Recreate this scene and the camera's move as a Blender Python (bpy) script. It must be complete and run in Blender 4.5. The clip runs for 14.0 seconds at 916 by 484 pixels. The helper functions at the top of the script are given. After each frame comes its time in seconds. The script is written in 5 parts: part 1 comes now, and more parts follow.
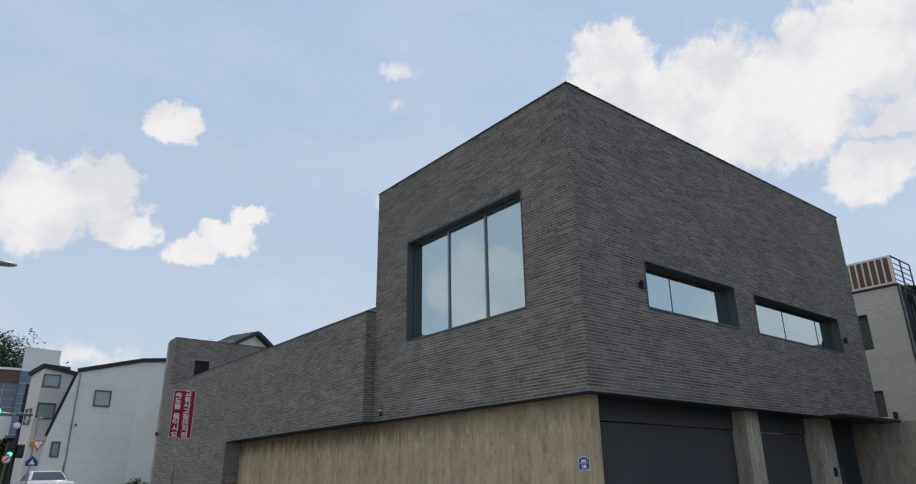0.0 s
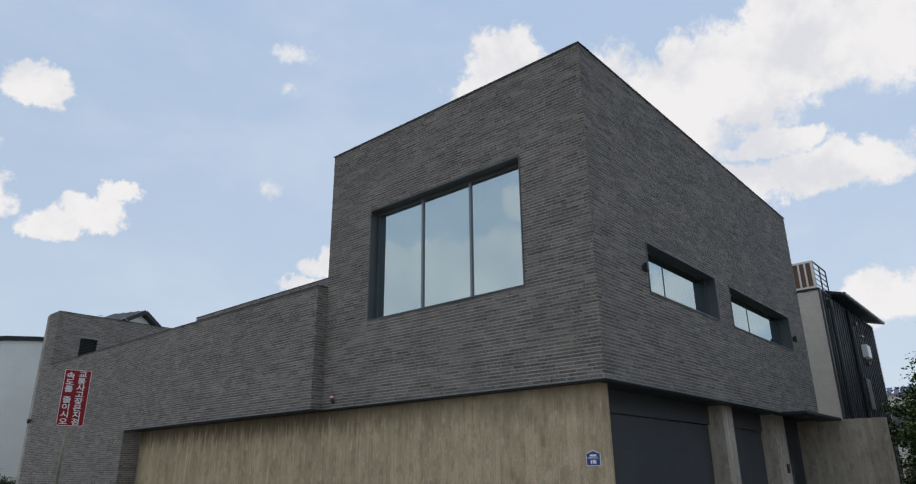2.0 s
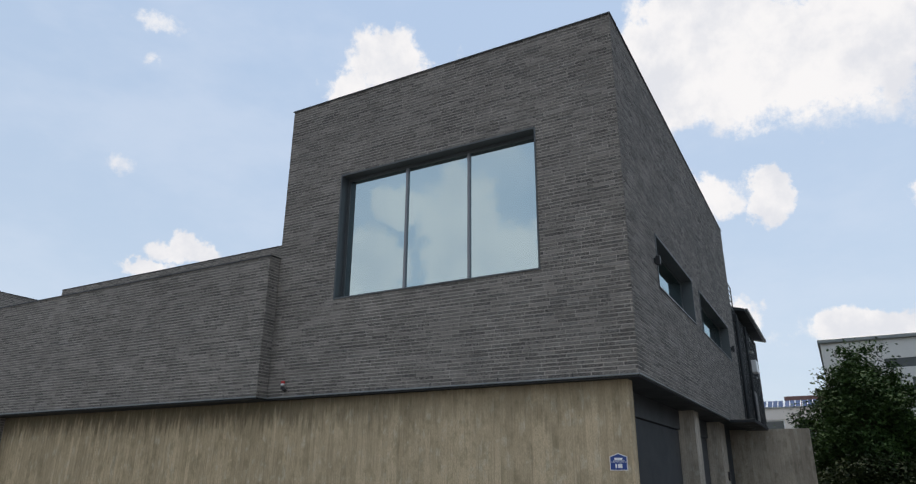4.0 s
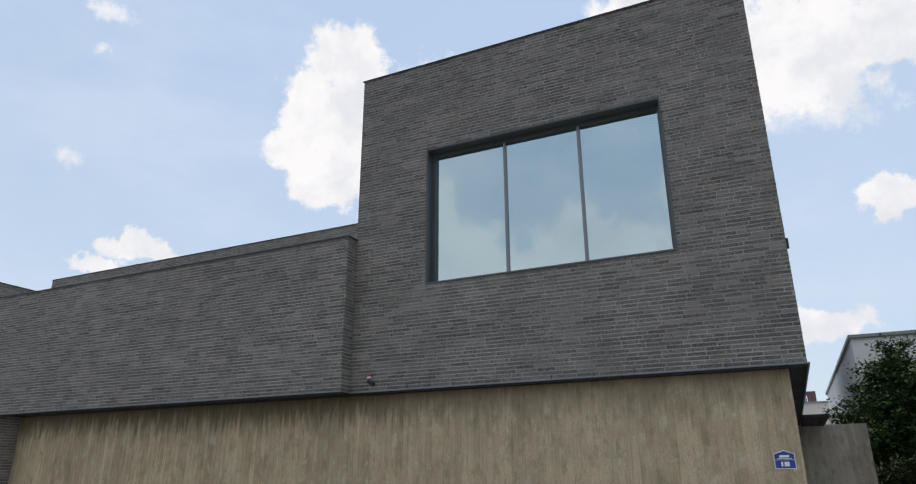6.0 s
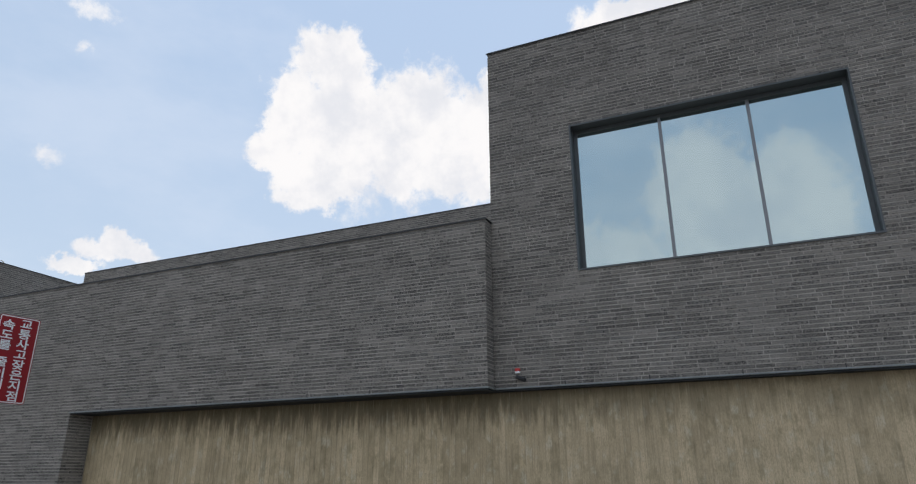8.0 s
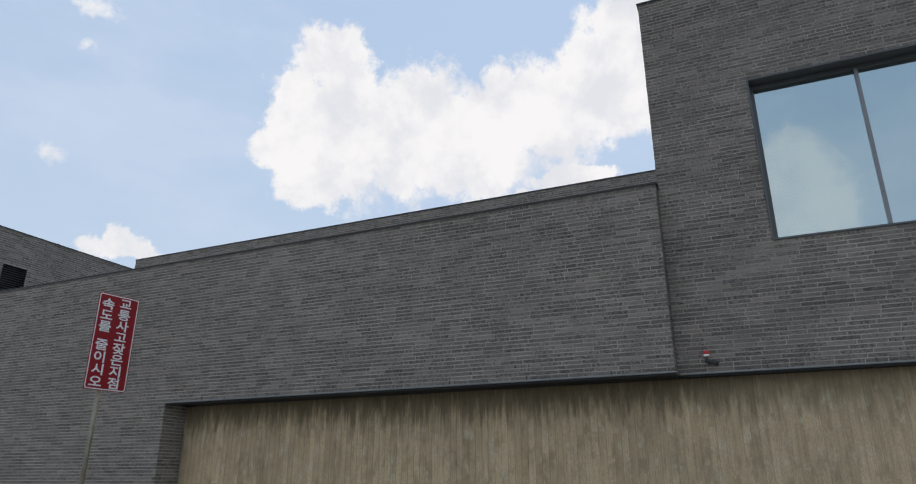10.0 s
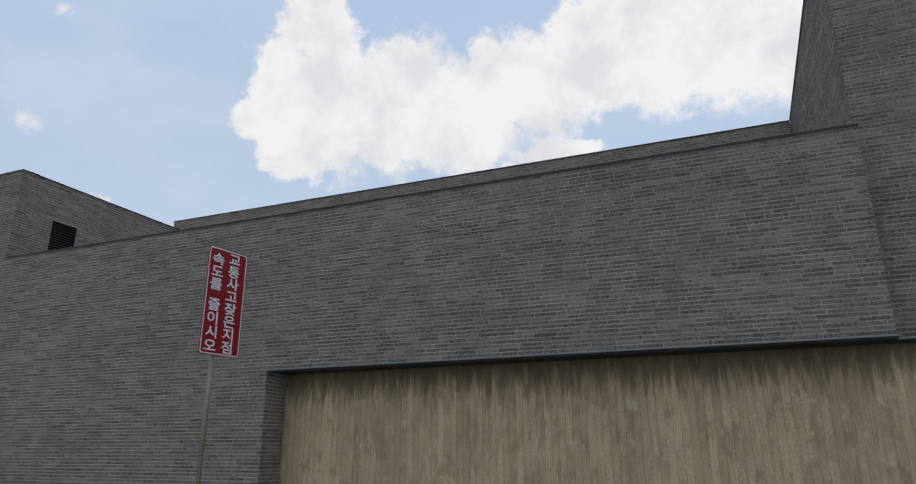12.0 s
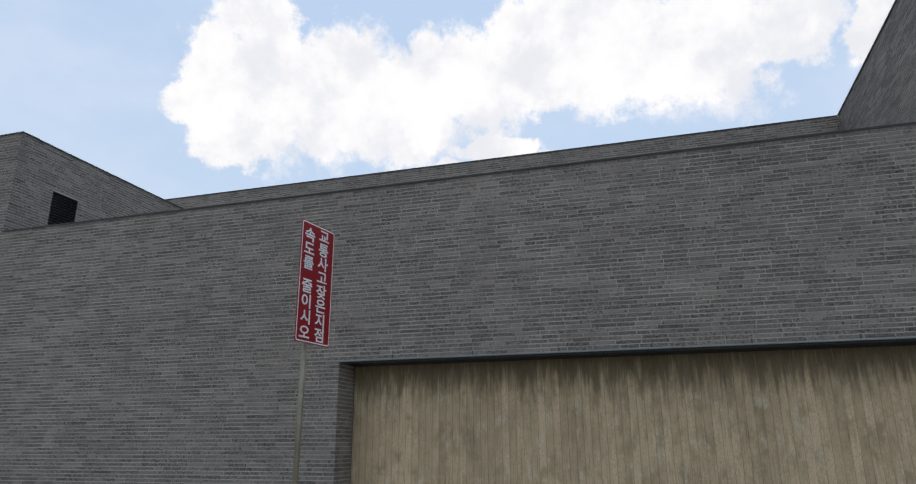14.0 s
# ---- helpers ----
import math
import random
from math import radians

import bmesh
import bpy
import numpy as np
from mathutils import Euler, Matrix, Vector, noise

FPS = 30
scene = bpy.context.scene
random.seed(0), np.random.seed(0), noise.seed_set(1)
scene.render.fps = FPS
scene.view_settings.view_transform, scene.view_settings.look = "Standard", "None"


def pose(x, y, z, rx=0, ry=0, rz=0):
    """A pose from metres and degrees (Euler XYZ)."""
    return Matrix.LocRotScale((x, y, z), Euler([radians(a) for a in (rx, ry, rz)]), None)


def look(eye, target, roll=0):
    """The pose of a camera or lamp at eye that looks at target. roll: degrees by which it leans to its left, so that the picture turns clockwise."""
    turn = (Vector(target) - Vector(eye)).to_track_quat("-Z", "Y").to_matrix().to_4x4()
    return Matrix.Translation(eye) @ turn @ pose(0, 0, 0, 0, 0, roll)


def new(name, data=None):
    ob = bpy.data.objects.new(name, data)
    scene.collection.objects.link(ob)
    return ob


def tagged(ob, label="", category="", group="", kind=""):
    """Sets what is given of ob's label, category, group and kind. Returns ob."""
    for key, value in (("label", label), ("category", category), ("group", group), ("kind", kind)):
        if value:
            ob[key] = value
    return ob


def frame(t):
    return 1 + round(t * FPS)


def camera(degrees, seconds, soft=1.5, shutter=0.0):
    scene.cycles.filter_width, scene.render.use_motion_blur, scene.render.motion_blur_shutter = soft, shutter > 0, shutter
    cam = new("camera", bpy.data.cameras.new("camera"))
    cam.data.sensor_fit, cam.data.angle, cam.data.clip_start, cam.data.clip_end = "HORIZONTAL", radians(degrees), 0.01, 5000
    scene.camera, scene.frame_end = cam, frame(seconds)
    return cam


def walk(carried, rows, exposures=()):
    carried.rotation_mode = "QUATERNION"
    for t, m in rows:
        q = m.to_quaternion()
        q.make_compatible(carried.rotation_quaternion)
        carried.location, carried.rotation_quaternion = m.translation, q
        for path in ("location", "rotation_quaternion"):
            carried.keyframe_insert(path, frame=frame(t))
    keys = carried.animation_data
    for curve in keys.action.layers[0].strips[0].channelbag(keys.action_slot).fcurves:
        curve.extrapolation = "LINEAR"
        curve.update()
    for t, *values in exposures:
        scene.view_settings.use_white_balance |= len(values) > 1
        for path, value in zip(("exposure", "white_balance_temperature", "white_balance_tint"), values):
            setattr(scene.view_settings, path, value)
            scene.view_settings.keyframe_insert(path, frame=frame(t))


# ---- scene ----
cam = camera(68.6, 14.0, soft=1.25)
PATH = [
    (0, (-0.048, -0.036, 1.68), (1.131, 1.43, 2.359), -0.7),
    (0.5, (-0.196, 0.464, 1.695), (1.031, 1.889, 2.377), -0.5),
    (1, (-0.263, 0.973, 1.708), (1.015, 2.355, 2.384), -0.5),
    (1.5, (-0.308, 1.515, 1.72), (1.046, 2.825, 2.392), -0.4),
    (2, (-0.338, 2.064, 1.731), (1.087, 3.302, 2.392), -0.6),
    (2.5, (-0.392, 2.592, 1.742), (1.107, 3.74, 2.403), -0.4),
    (2.7, (-0.448, 2.837, 1.757), (1.077, 3.952, 2.416), -0.2),
    (4.8, (-0.529, 5.301, 1.739), (1.161, 6.135, 2.408), -0.2),
    (5, (-0.564, 5.511, 1.739), (1.131, 6.337, 2.406), -0.4),
    (5.5, (-0.608, 6.091, 1.779), (1.097, 6.901, 2.44), -0.4),
    (6, (-0.636, 6.687, 1.778), (1.072, 7.489, 2.441), -0.3),
    (6.5, (-0.665, 7.279, 1.765), (1.05, 8.061, 2.434), -0.3),
    (7, (-0.754, 7.903, 1.796), (0.967, 8.671, 2.464), -0.5),
    (7.5, (-0.753, 8.478, 1.793), (0.966, 9.249, 2.463), -0.2),
    (8, (-0.757, 9.097, 1.79), (0.967, 9.853, 2.465), -0.2),
    (8.2, (-0.748, 9.293, 1.801), (0.972, 10.062, 2.473), -0.1),
    (10.3, (-0.533, 11.71, 1.796), (1.192, 12.471, 2.462), -0.1),
    (10.5, (-0.518, 11.929, 1.806), (1.21, 12.692, 2.46), 0.0),
    (11, (-0.541, 12.521, 1.829), (1.203, 13.275, 2.453), -0.0),
    (11.5, (-0.469, 13.088, 1.836), (1.284, 13.839, 2.438), -0.1),
    (12, (-0.468, 13.669, 1.85), (1.297, 14.401, 2.443), -0.1),
    (12.5, (-0.448, 14.236, 1.881), (1.32, 14.967, 2.463), -0.2),
    (13, (-0.481, 14.784, 1.894), (1.309, 15.462, 2.474), -0.2),
    (13.5, (-0.446, 15.324, 1.918), (1.362, 15.957, 2.494), -0.2),
    (14, (-0.441, 15.856, 1.92), (1.391, 16.411, 2.497), -0.2),
]
walk(cam, [(t, look(eye, target, roll)) for t, eye, target, roll in PATH],
     [(t, stops, 6600, 12) for t, stops in ((0.0, -0.12), (2.5, -0.12), (5.0, 0.03), (8.0, 0.03), (10.5, -0.05), (12.0, -0.10), (13.0, 0.03), (14.0, 0.09))])

# ---- world, sun, exposure ----
SUN_AZ, SUN_EL = 86.0, 71.0          # degrees from +y towards +x, and above the horizon
world = bpy.data.worlds.new("sky")
scene.world = world
world.use_nodes = True
wt = world.node_tree
for n in list(wt.nodes):
    wt.nodes.remove(n)


class Nodes:
    """Short calls for building a node tree."""

    def __init__(self, tree):
        self.t = tree

    def n(self, kind, props=(), ins=()):
        node = self.t.nodes.new(kind)
        if "operation" in props:
            node.operation = props["operation"]
        if "use_clamp" in props:
            node.use_clamp = props["use_clamp"]
        if "interpolation_type" in props:
            node.interpolation_type = props["interpolation_type"]
        if "data_type" in props:
            node.data_type, node.blend_type = props["data_type"], props["blend_type"]
        for key, value in dict(ins).items():
            if hasattr(value, "links"):
                self.t.links.new(value, node.inputs[key])
            else:
                node.inputs[key].default_value = value
        return node

    def math(self, op, a, b=0.0, clamp=False):
        return self.n("ShaderNodeMath", {"operation": op, "use_clamp": clamp}, {0: a, 1: b}).outputs[0]

    def vec(self, op, a, b=(0, 0, 0), out=0):
        return self.n("ShaderNodeVectorMath", {"operation": op}, {0: a, 1: b}).outputs[out]

    def noise(self, vector, scale, detail=4.0, rough=0.55, out=0):
        return self.n("ShaderNodeTexNoise", {}, {"Vector": vector, "Scale": scale, "Detail": detail, "Roughness": rough}).outputs[out]

    def ramp(self, x, lo, hi, a=0.0, b=1.0, smooth=True):
        return self.n("ShaderNodeMapRange", {"interpolation_type": "SMOOTHSTEP" if smooth else "LINEAR"},
                      {"Value": x, "From Min": lo, "From Max": hi, "To Min": a, "To Max": b}).outputs[0]

    def mix(self, fac, a, b, blend="MIX"):
        m = self.n("ShaderNodeMix", {"data_type": "RGBA", "blend_type": blend}, {0: fac, 6: a, 7: b})
        return m.outputs[2]


W = Nodes(wt)
way = wt.nodes.new("ShaderNodeTexCoord").outputs["Generated"]
sky_node = wt.nodes.new("ShaderNodeTexSky")
sky_node.sky_type, sky_node.sun_disc = "NISHITA", False
sky_node.sun_elevation, sky_node.sun_rotation = radians(SUN_EL), radians(SUN_AZ)
sky_node.air_density, sky_node.dust_density, sky_node.ozone_density, sky_node.altitude = 1.1, 1.2, 2.0, 50.0
sky = sky_node.outputs[0]
# cumulus clouds: direction (azimuth, elevation) and half widths in degrees
NORTH = [(13.2, 27.4, 2.4, 1.7), (5.0, 19.8, 3.6, 3.4), (8.5, 21.7, 2.8, 2.8), (10.4, 19.3, 2.5, 2.0), (15.6, 18.0, 2.2, 1.2),
         (18.4, 19.4, 2.4, 1.4), (20.5, 20.9, 1.7, 1.0), (37.8, 17.0, 2.8, 1.2), (35.2, 15.4, 2.0, 0.8)]
EAST = [(54.2, 34.3, 3.5, 2.5), (50.9, 30.0, 2.9, 2.8), (49.6, 26.3, 2.4, 1.7), (55.5, 28.5, 5.5, 4.6), (53.0, 24.2, 3.8, 2.0),
        (62.5, 28.6, 6.0, 5.2), (67.8, 28.0, 5.0, 4.6), (70.3, 31.6, 2.0, 2.8), (75.0, 30.4, 5.5, 4.0), (81.0, 32.0, 6.0, 4.4),
        (84.5, 36.5, 6.0, 2.4), (87.0, 32.5, 6.3, 5.2), (95.5, 30.8, 7.0, 4.3), (102.7, 30.9, 4.0, 2.8), (108.8, 29.2, 2.0, 2.7),
        (77.0, 24.9, 3.6, 1.1), (73.2, 21.6, 3.0, 2.2), (80.2, 22.0, 5.7, 1.8), (87.9, 21.2, 1.8, 1.9), (99.9, 19.2, 2.4, 1.4), (82.2, 12.3, 3.0, 1.9), (93.3, 10.6, 3.7, 1.3)]
WEST = [(-41, 16, 5, 3.5), (-47, 16.5, 4, 3.2), (-53, 16, 4, 4.5), (-56, 22.5, 3, 1.6), (-61.5, 19, 4, 7.2), (-66, 16.5, 4, 5), (-70, 14, 4, 5),
        (-75.5, 16.5, 4.5, 6), (-81, 15, 4, 5.5), (-88, 20.5, 4.5, 7.2), (-95, 19, 4.5, 6.5), (113, 12, 8, 3.5)]
WISPS = [(32.6, 34.1, 2.4, 0.9), (33.0, 31.2, 0.9, 0.9), (31.9, 22.9, 1.7, 0.8), (10.2, 9.2, 4.5, 1.4), (92, 10.6, 5, 1.6),
         (59, 25.0, 9, 3.6), (69, 24.8, 8, 2.6), (72, 26.5, 8, 3.0), (96, 26.6, 7, 2.4)]
wx, wy, wz = W.n("ShaderNodeSeparateXYZ", {}, {0: way}).outputs[:3]
az = W.math("MULTIPLY", W.math("ARCTAN2", wx, wy), 180 / math.pi)
el = W.math("MULTIPLY", W.math("ARCSINE", wz), 180 / math.pi)
flat = W.n("ShaderNodeCombineXYZ", {}, {0: az, 1: el, 2: 0.0}).outputs[0]
billow = W.noise(way, 17.0, 6.0, 0.62, 1)
flat = W.vec("ADD", flat, W.vec("MULTIPLY", W.vec("SUBTRACT", billow, (0.5, 0.5, 0.5)), (5.0, 4.2, 0.0)))


def heap(puffs, amount):
    """How deep inside the nearest of some puffs a direction lies."""
    deep = None
    for ca, ce, ra, re in puffs:
        gone = W.vec("LENGTH", W.vec("MULTIPLY", W.vec("SUBTRACT", flat, (ca, ce, 0)), (1 / ra, 1 / re, 0)), out=1)
        inside = W.math("SUBTRACT", amount, gone)
        deep = inside if deep is None else W.math("MAXIMUM", deep, inside)
    return deep


fine = W.math("SUBTRACT", W.noise(way, 30.0, 7.0, 0.66), 0.5)
thick = W.math("MAXIMUM", heap(NORTH, 1.02), heap(EAST, 1.16))
cumulus = W.ramp(W.math("ADD", thick, W.math("MULTIPLY", fine, 1.0)), -0.09, 0.26)
thin = W.math("MAXIMUM", W.math("MULTIPLY", W.ramp(W.math("ADD", heap(WEST, 1.08), W.math("MULTIPLY", fine, 0.8)), -0.10, 0.26), 0.66),
              W.math("MULTIPLY", W.ramp(W.math("ADD", heap(WISPS, 0.9), W.math("MULTIPLY", fine, 3.0)), -0.1, 1.1), 0.8))
cumulus = W.math("MAXIMUM", cumulus, thin)
# same weather over the unseen street side; left out yardward to dim that wall
rest = W.ramp(W.vec("DOT_PRODUCT", way, (-0.99, -0.1, 0.0), out=1), 0.10, 0.50)
bank = W.math("ADD", W.ramp(el, 22.0, 29.0, 0.06, -0.07), W.ramp(el, 38.0, 52.0, 0.0, 0.07))
field = W.math("MULTIPLY", W.ramp(W.math("ADD", W.noise(way, 3.2, 7.0, 0.58), bank), 0.45, 0.58), W.math("MULTIPLY", rest, W.ramp(el, 25.0, 31.0, 0.10, 1.0)))
cover = W.math("MAXIMUM", cumulus, field)
veil = W.math("MULTIPLY", W.ramp(W.noise(W.vec("MULTIPLY", way, (1, 1, 2.2)), 3.5, 5.0, 0.6), 0.40, 0.75), W.ramp(rest, 0.0, 1.0, 0.30, 0.50))
tone = W.ramp(W.noise(W.vec("ADD", way, (0.0, 0.0, 0.03)), 11.0, 6.0, 0.6), 0.34, 0.60)
white = W.mix(tone, (7.7, 8.0, 8.5, 1), (9.4, 9.45, 9.5, 1))
# pale summer haze over the blue
haze = W.mix(W.ramp(el, 0.0, 50.0), (6.8, 8.2, 9.6, 1), (5.4, 7.2, 9.6, 1))
hazy = W.mix(0.68, sky, haze)
hazy = W.mix(veil, hazy, (7.4, 8.2, 9.4, 1))
allsky = W.mix(cover, hazy, white)
back = W.n("ShaderNodeBackground", {}, {"Color": allsky, "Strength": 0.10})
wt.links.new(back.outputs[0], W.n("ShaderNodeOutputWorld").inputs[0])

sun = new("sun", bpy.data.lights.new("sun", "SUN"))
sun.data.energy, sun.data.angle, sun.data.color = 2.8, radians(0.6), (1.0, 0.95, 0.88)
sun.matrix_world = look((math.sin(radians(SUN_AZ)) * 60, math.cos(radians(SUN_AZ)) * 60, 60 * math.tan(radians(SUN_EL))), (0, 0, 0))


# ---- materials ----
def material(name):
    m = bpy.data.materials.new(name)
    m.use_nodes = True
    t = Nodes(m.node_tree)
    bsdf = m.node_tree.nodes["Principled BSDF"]
    return m, t, bsdf


def rgb(c):
    return (*c, 1.0)


def place(t):
    return t.t.nodes.new("ShaderNodeNewGeometry").outputs["Position"]


def piece_random(t):
    """A value of its own for each piece, whether it is an object or an island."""
    a = t.t.nodes.new("ShaderNodeObjectInfo").outputs["Random"]
    b = t.t.nodes.new("ShaderNodeNewGeometry").outputs["Random Per Island"]
    return t.math("FRACT", t.math("ADD", a, b))


def plain(name, colour, rough=0.5, metal=0.0, vary=0.12, scale=6.0, bump=0.0, bump_scale=60.0, specular=0.5):
    """A painted or cast surface with soft stains and fine relief."""
    m, t, b = material(name)
    p = place(t)
    stains = t.noise(p, scale, 5.0, 0.6)
    grain = t.noise(p, scale * 14, 3.0, 0.6)
    f = t.math("ADD", t.math("MULTIPLY", stains, 0.7), t.math("MULTIPLY", grain, 0.3))
    c = t.mix(t.ramp(f, 0.3, 0.7), rgb([x * (1 - vary) for x in colour]), rgb([min(1, x * (1 + vary)) for x in colour]))
    t.t.links.new(c, b.inputs["Base Color"])
    t.t.links.new(t.ramp(stains, 0.3, 0.7, max(0.02, rough - 0.08), min(1, rough + 0.08)), b.inputs["Roughness"])
    b.inputs["Metallic"].default_value = metal
    b.inputs["Specular IOR Level"].default_value = specular
    if bump:
        bp = t.n("ShaderNodeBump", {}, {"Strength": bump, "Distance": 0.004, "Height": t.noise(p, bump_scale, 4.0, 0.6)})
        t.t.links.new(bp.outputs[0], b.inputs["Normal"])
    return m


def brick_material():
    """Long dark grey clinker: a tone for each brick, mortar smears, dark blisters and pits."""
    m, t, b = material("dark_grey_brick")
    p = place(t)
    px, py, pz = t.n("ShaderNodeSeparateXYZ", {}, {0: p}).outputs[:3]
    r = piece_random(t)
    other = t.math("FRACT", t.math("MULTIPLY", r, 7.31))
    # bricks of one kiln load lie together
    load = t.math("MULTIPLY", t.math("SUBTRACT", t.noise(t.vec("MULTIPLY", p, (1.0, 1.0, 1.7)), 0.9, 5.0, 0.65), 0.5), 1.15)
    pale = t.math("ADD", t.math("ADD", t.math("MULTIPLY", r, 0.66), 0.18), load, True)
    # the wing's far end looks brighter lit: that light put into the brick tone
    pale = t.math("ADD", pale, t.ramp(py, 11.5, 25.0, -0.04, 0.17), True)
    low = t.mix(pale, rgb((0.0775, 0.070, 0.062)), rgb((0.274, 0.248, 0.220)))
    blue = t.ramp(t.math("FRACT", t.math("MULTIPLY", r, 23.9)), 0.90, 0.97, 0.0, 0.5)
    low = t.mix(blue, low, rgb((0.104, 0.106, 0.101)))
    smear = t.noise(t.vec("MULTIPLY", p, (1.0, 1.0, 2.6)), 4.2, 6.0, 0.68)
    low = t.mix(t.ramp(smear, 0.50, 0.68, 0.0, 0.62), low, rgb((0.286, 0.259, 0.231)))
    grain = t.noise(t.vec("MULTIPLY", p, (1, 1, 1.8)), 60.0, 6.0, 0.75)
    low = t.mix(t.ramp(grain, 0.45, 0.60, 0.0, 0.50), low, rgb((0.308, 0.278, 0.248)))
    speck = t.math("ADD", t.noise(t.vec("MULTIPLY", p, (1, 1, 1.5)), 34.0, 5.0, 0.7), t.math("MULTIPLY", t.math("SUBTRACT", other, 0.5), 0.16))
    low = t.mix(t.ramp(speck, 0.52, 0.62, 0.0, 0.80), low, rgb((0.050, 0.046, 0.042)))
    pits = t.ramp(t.noise(p, 40.0, 2.0, 0.5), 0.360, 0.305)
    low = t.mix(t.math("MULTIPLY", pits, 0.95), low, rgb((0.016, 0.015, 0.015)))
    t.t.links.new(low, b.inputs["Base Color"])
    b.inputs["Roughness"].default_value = 0.82
    b.inputs["Specular IOR Level"].default_value = 0.35
    h = t.math("SUBTRACT", grain, t.math("MULTIPLY", pits, 1.2))
    t.t.links.new(t.n("ShaderNodeBump", {}, {"Strength": 0.75, "Distance": 0.005, "Height": h}).outputs[0], b.inputs["Normal"])
    return m


BOARD = 0.088


def concrete_material(name="board_marked_concrete", grey=0.0, stains=1.0, value=0.92):
    """Board-marked concrete: a tone for each board, upright grain, run-off stains with painted overhang shade."""
    m, t, b = material(name)
    p = place(t)
    px, py, pz = t.n("ShaderNodeSeparateXYZ", {}, {0: p}).outputs[:3]
    nx = t.n("ShaderNodeSeparateXYZ", {}, {0: t.n("ShaderNodeNewGeometry").outputs["Normal"]}).outputs[0]
    faces_x = t.math("GREATER_THAN", t.math("ABSOLUTE", nx), 0.7)
    along = t.math("ADD", t.math("MULTIPLY", py, faces_x), t.math("MULTIPLY", px, t.math("SUBTRACT", 1.0, faces_x)))
    which = t.math("FLOOR", t.math("DIVIDE", along, BOARD))
    board = t.n("ShaderNodeTexWhiteNoise", {}, {0: t.n("ShaderNodeCombineXYZ", {}, {0: which, 1: 0.0, 2: 0.0}).outputs[0]}).outputs[0]
    c = t.mix(board, rgb((0.505, 0.392, 0.244)), rgb((0.68, 0.530, 0.336)))
    cloud = t.noise(p, 1.3, 6.0, 0.62)
    c = t.mix(t.ramp(cloud, 0.40, 0.62, 0.0, 0.6), c, rgb((0.43, 0.335, 0.21)))
    # every board took up the water in its own way: blotches that stop at its edges
    own = t.n("ShaderNodeCombineXYZ", {}, {0: t.math("MULTIPLY", along, 5.0), 1: t.math("MULTIPLY", which, 0.55), 2: t.math("MULTIPLY", pz, 3.2)}).outputs[0]
    blot = t.noise(own, 1.0, 6.0, 0.66)
    c = t.mix(t.ramp(blot, 0.49, 0.66, 0.0, 0.55), c, rgb((0.245, 0.200, 0.110)))
    pale = t.noise(t.vec("ADD", own, (7.0, 3.0, 5.0)), 1.3, 6.0, 0.62)
    c = t.mix(t.ramp(pale, 0.54, 0.68, 0.0, 0.6), c, rgb((0.66, 0.585, 0.43)))
    # short run-off stains, most near the pour's top, where they also paint overhang shade
    runs_and_shade = t.noise(t.n("ShaderNodeCombineXYZ", {}, {0: t.math("MULTIPLY", along, 12.0), 1: t.math("MULTIPLY", pz, 1.7), 2: 0.0}).outputs[0], 1.0, 6.0, 0.64)
    runs_and_shade = t.math("ADD", runs_and_shade, t.ramp(pz, 2.25, 2.93, -0.02, 0.37))
    c = t.mix(t.math("MULTIPLY", t.ramp(runs_and_shade, 0.52, 0.84, 0.0, 0.80), t.ramp(py, 8.5, 13.0, 0.34 * stains, stains)), c, rgb((0.085, 0.070, 0.040)))
    thin = t.noise(t.n("ShaderNodeCombineXYZ", {}, {0: t.math("MULTIPLY", along, 48.0), 1: t.math("MULTIPLY", pz, 2.2), 2: 3.0}).outputs[0], 1.0, 5.0, 0.65)
    c = t.mix(t.ramp(thin, 0.50, 0.68, 0.0, 0.36), c, rgb((0.17, 0.132, 0.080)))
    c = t.mix(t.ramp(thin, 0.46, 0.32, 0.0, 0.28), c, rgb((0.70, 0.600, 0.440)))
    grain = t.noise(t.vec("MULTIPLY", p, (16.0, 16.0, 5.0)), 7.0, 6.0, 0.7)
    c = t.mix(t.ramp(grain, 0.40, 0.64, 0.0, 0.45), c, rgb((0.25, 0.198, 0.125)))
    holes = t.ramp(t.noise(p, 38.0, 2.0, 0.5), 0.285, 0.235)
    c = t.mix(t.math("MULTIPLY", holes, 0.7), c, rgb((0.06, 0.05, 0.035)))
    edge = t.math("ABSOLUTE", t.math("SUBTRACT", t.math("FRACT", t.math("DIVIDE", along, BOARD)), 0.5))
    c = t.mix(t.math("MULTIPLY", t.ramp(edge, 0.452, 0.488, 0.0, 0.75), t.math("MULTIPLY", t.ramp(cloud, 0.30, 0.50, 0.35, 1.0), t.ramp(py, 8.0, 17.0, 0.25, 1.0))), c, rgb((0.15, 0.12, 0.075)))
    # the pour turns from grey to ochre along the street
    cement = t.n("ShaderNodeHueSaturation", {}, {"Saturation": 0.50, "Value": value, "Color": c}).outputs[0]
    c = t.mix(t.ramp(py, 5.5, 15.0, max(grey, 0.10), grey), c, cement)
    t.t.links.new(c, b.inputs["Base Color"])
    b.inputs["Roughness"].default_value = 0.85
    b.inputs["Specular IOR Level"].default_value = 0.3
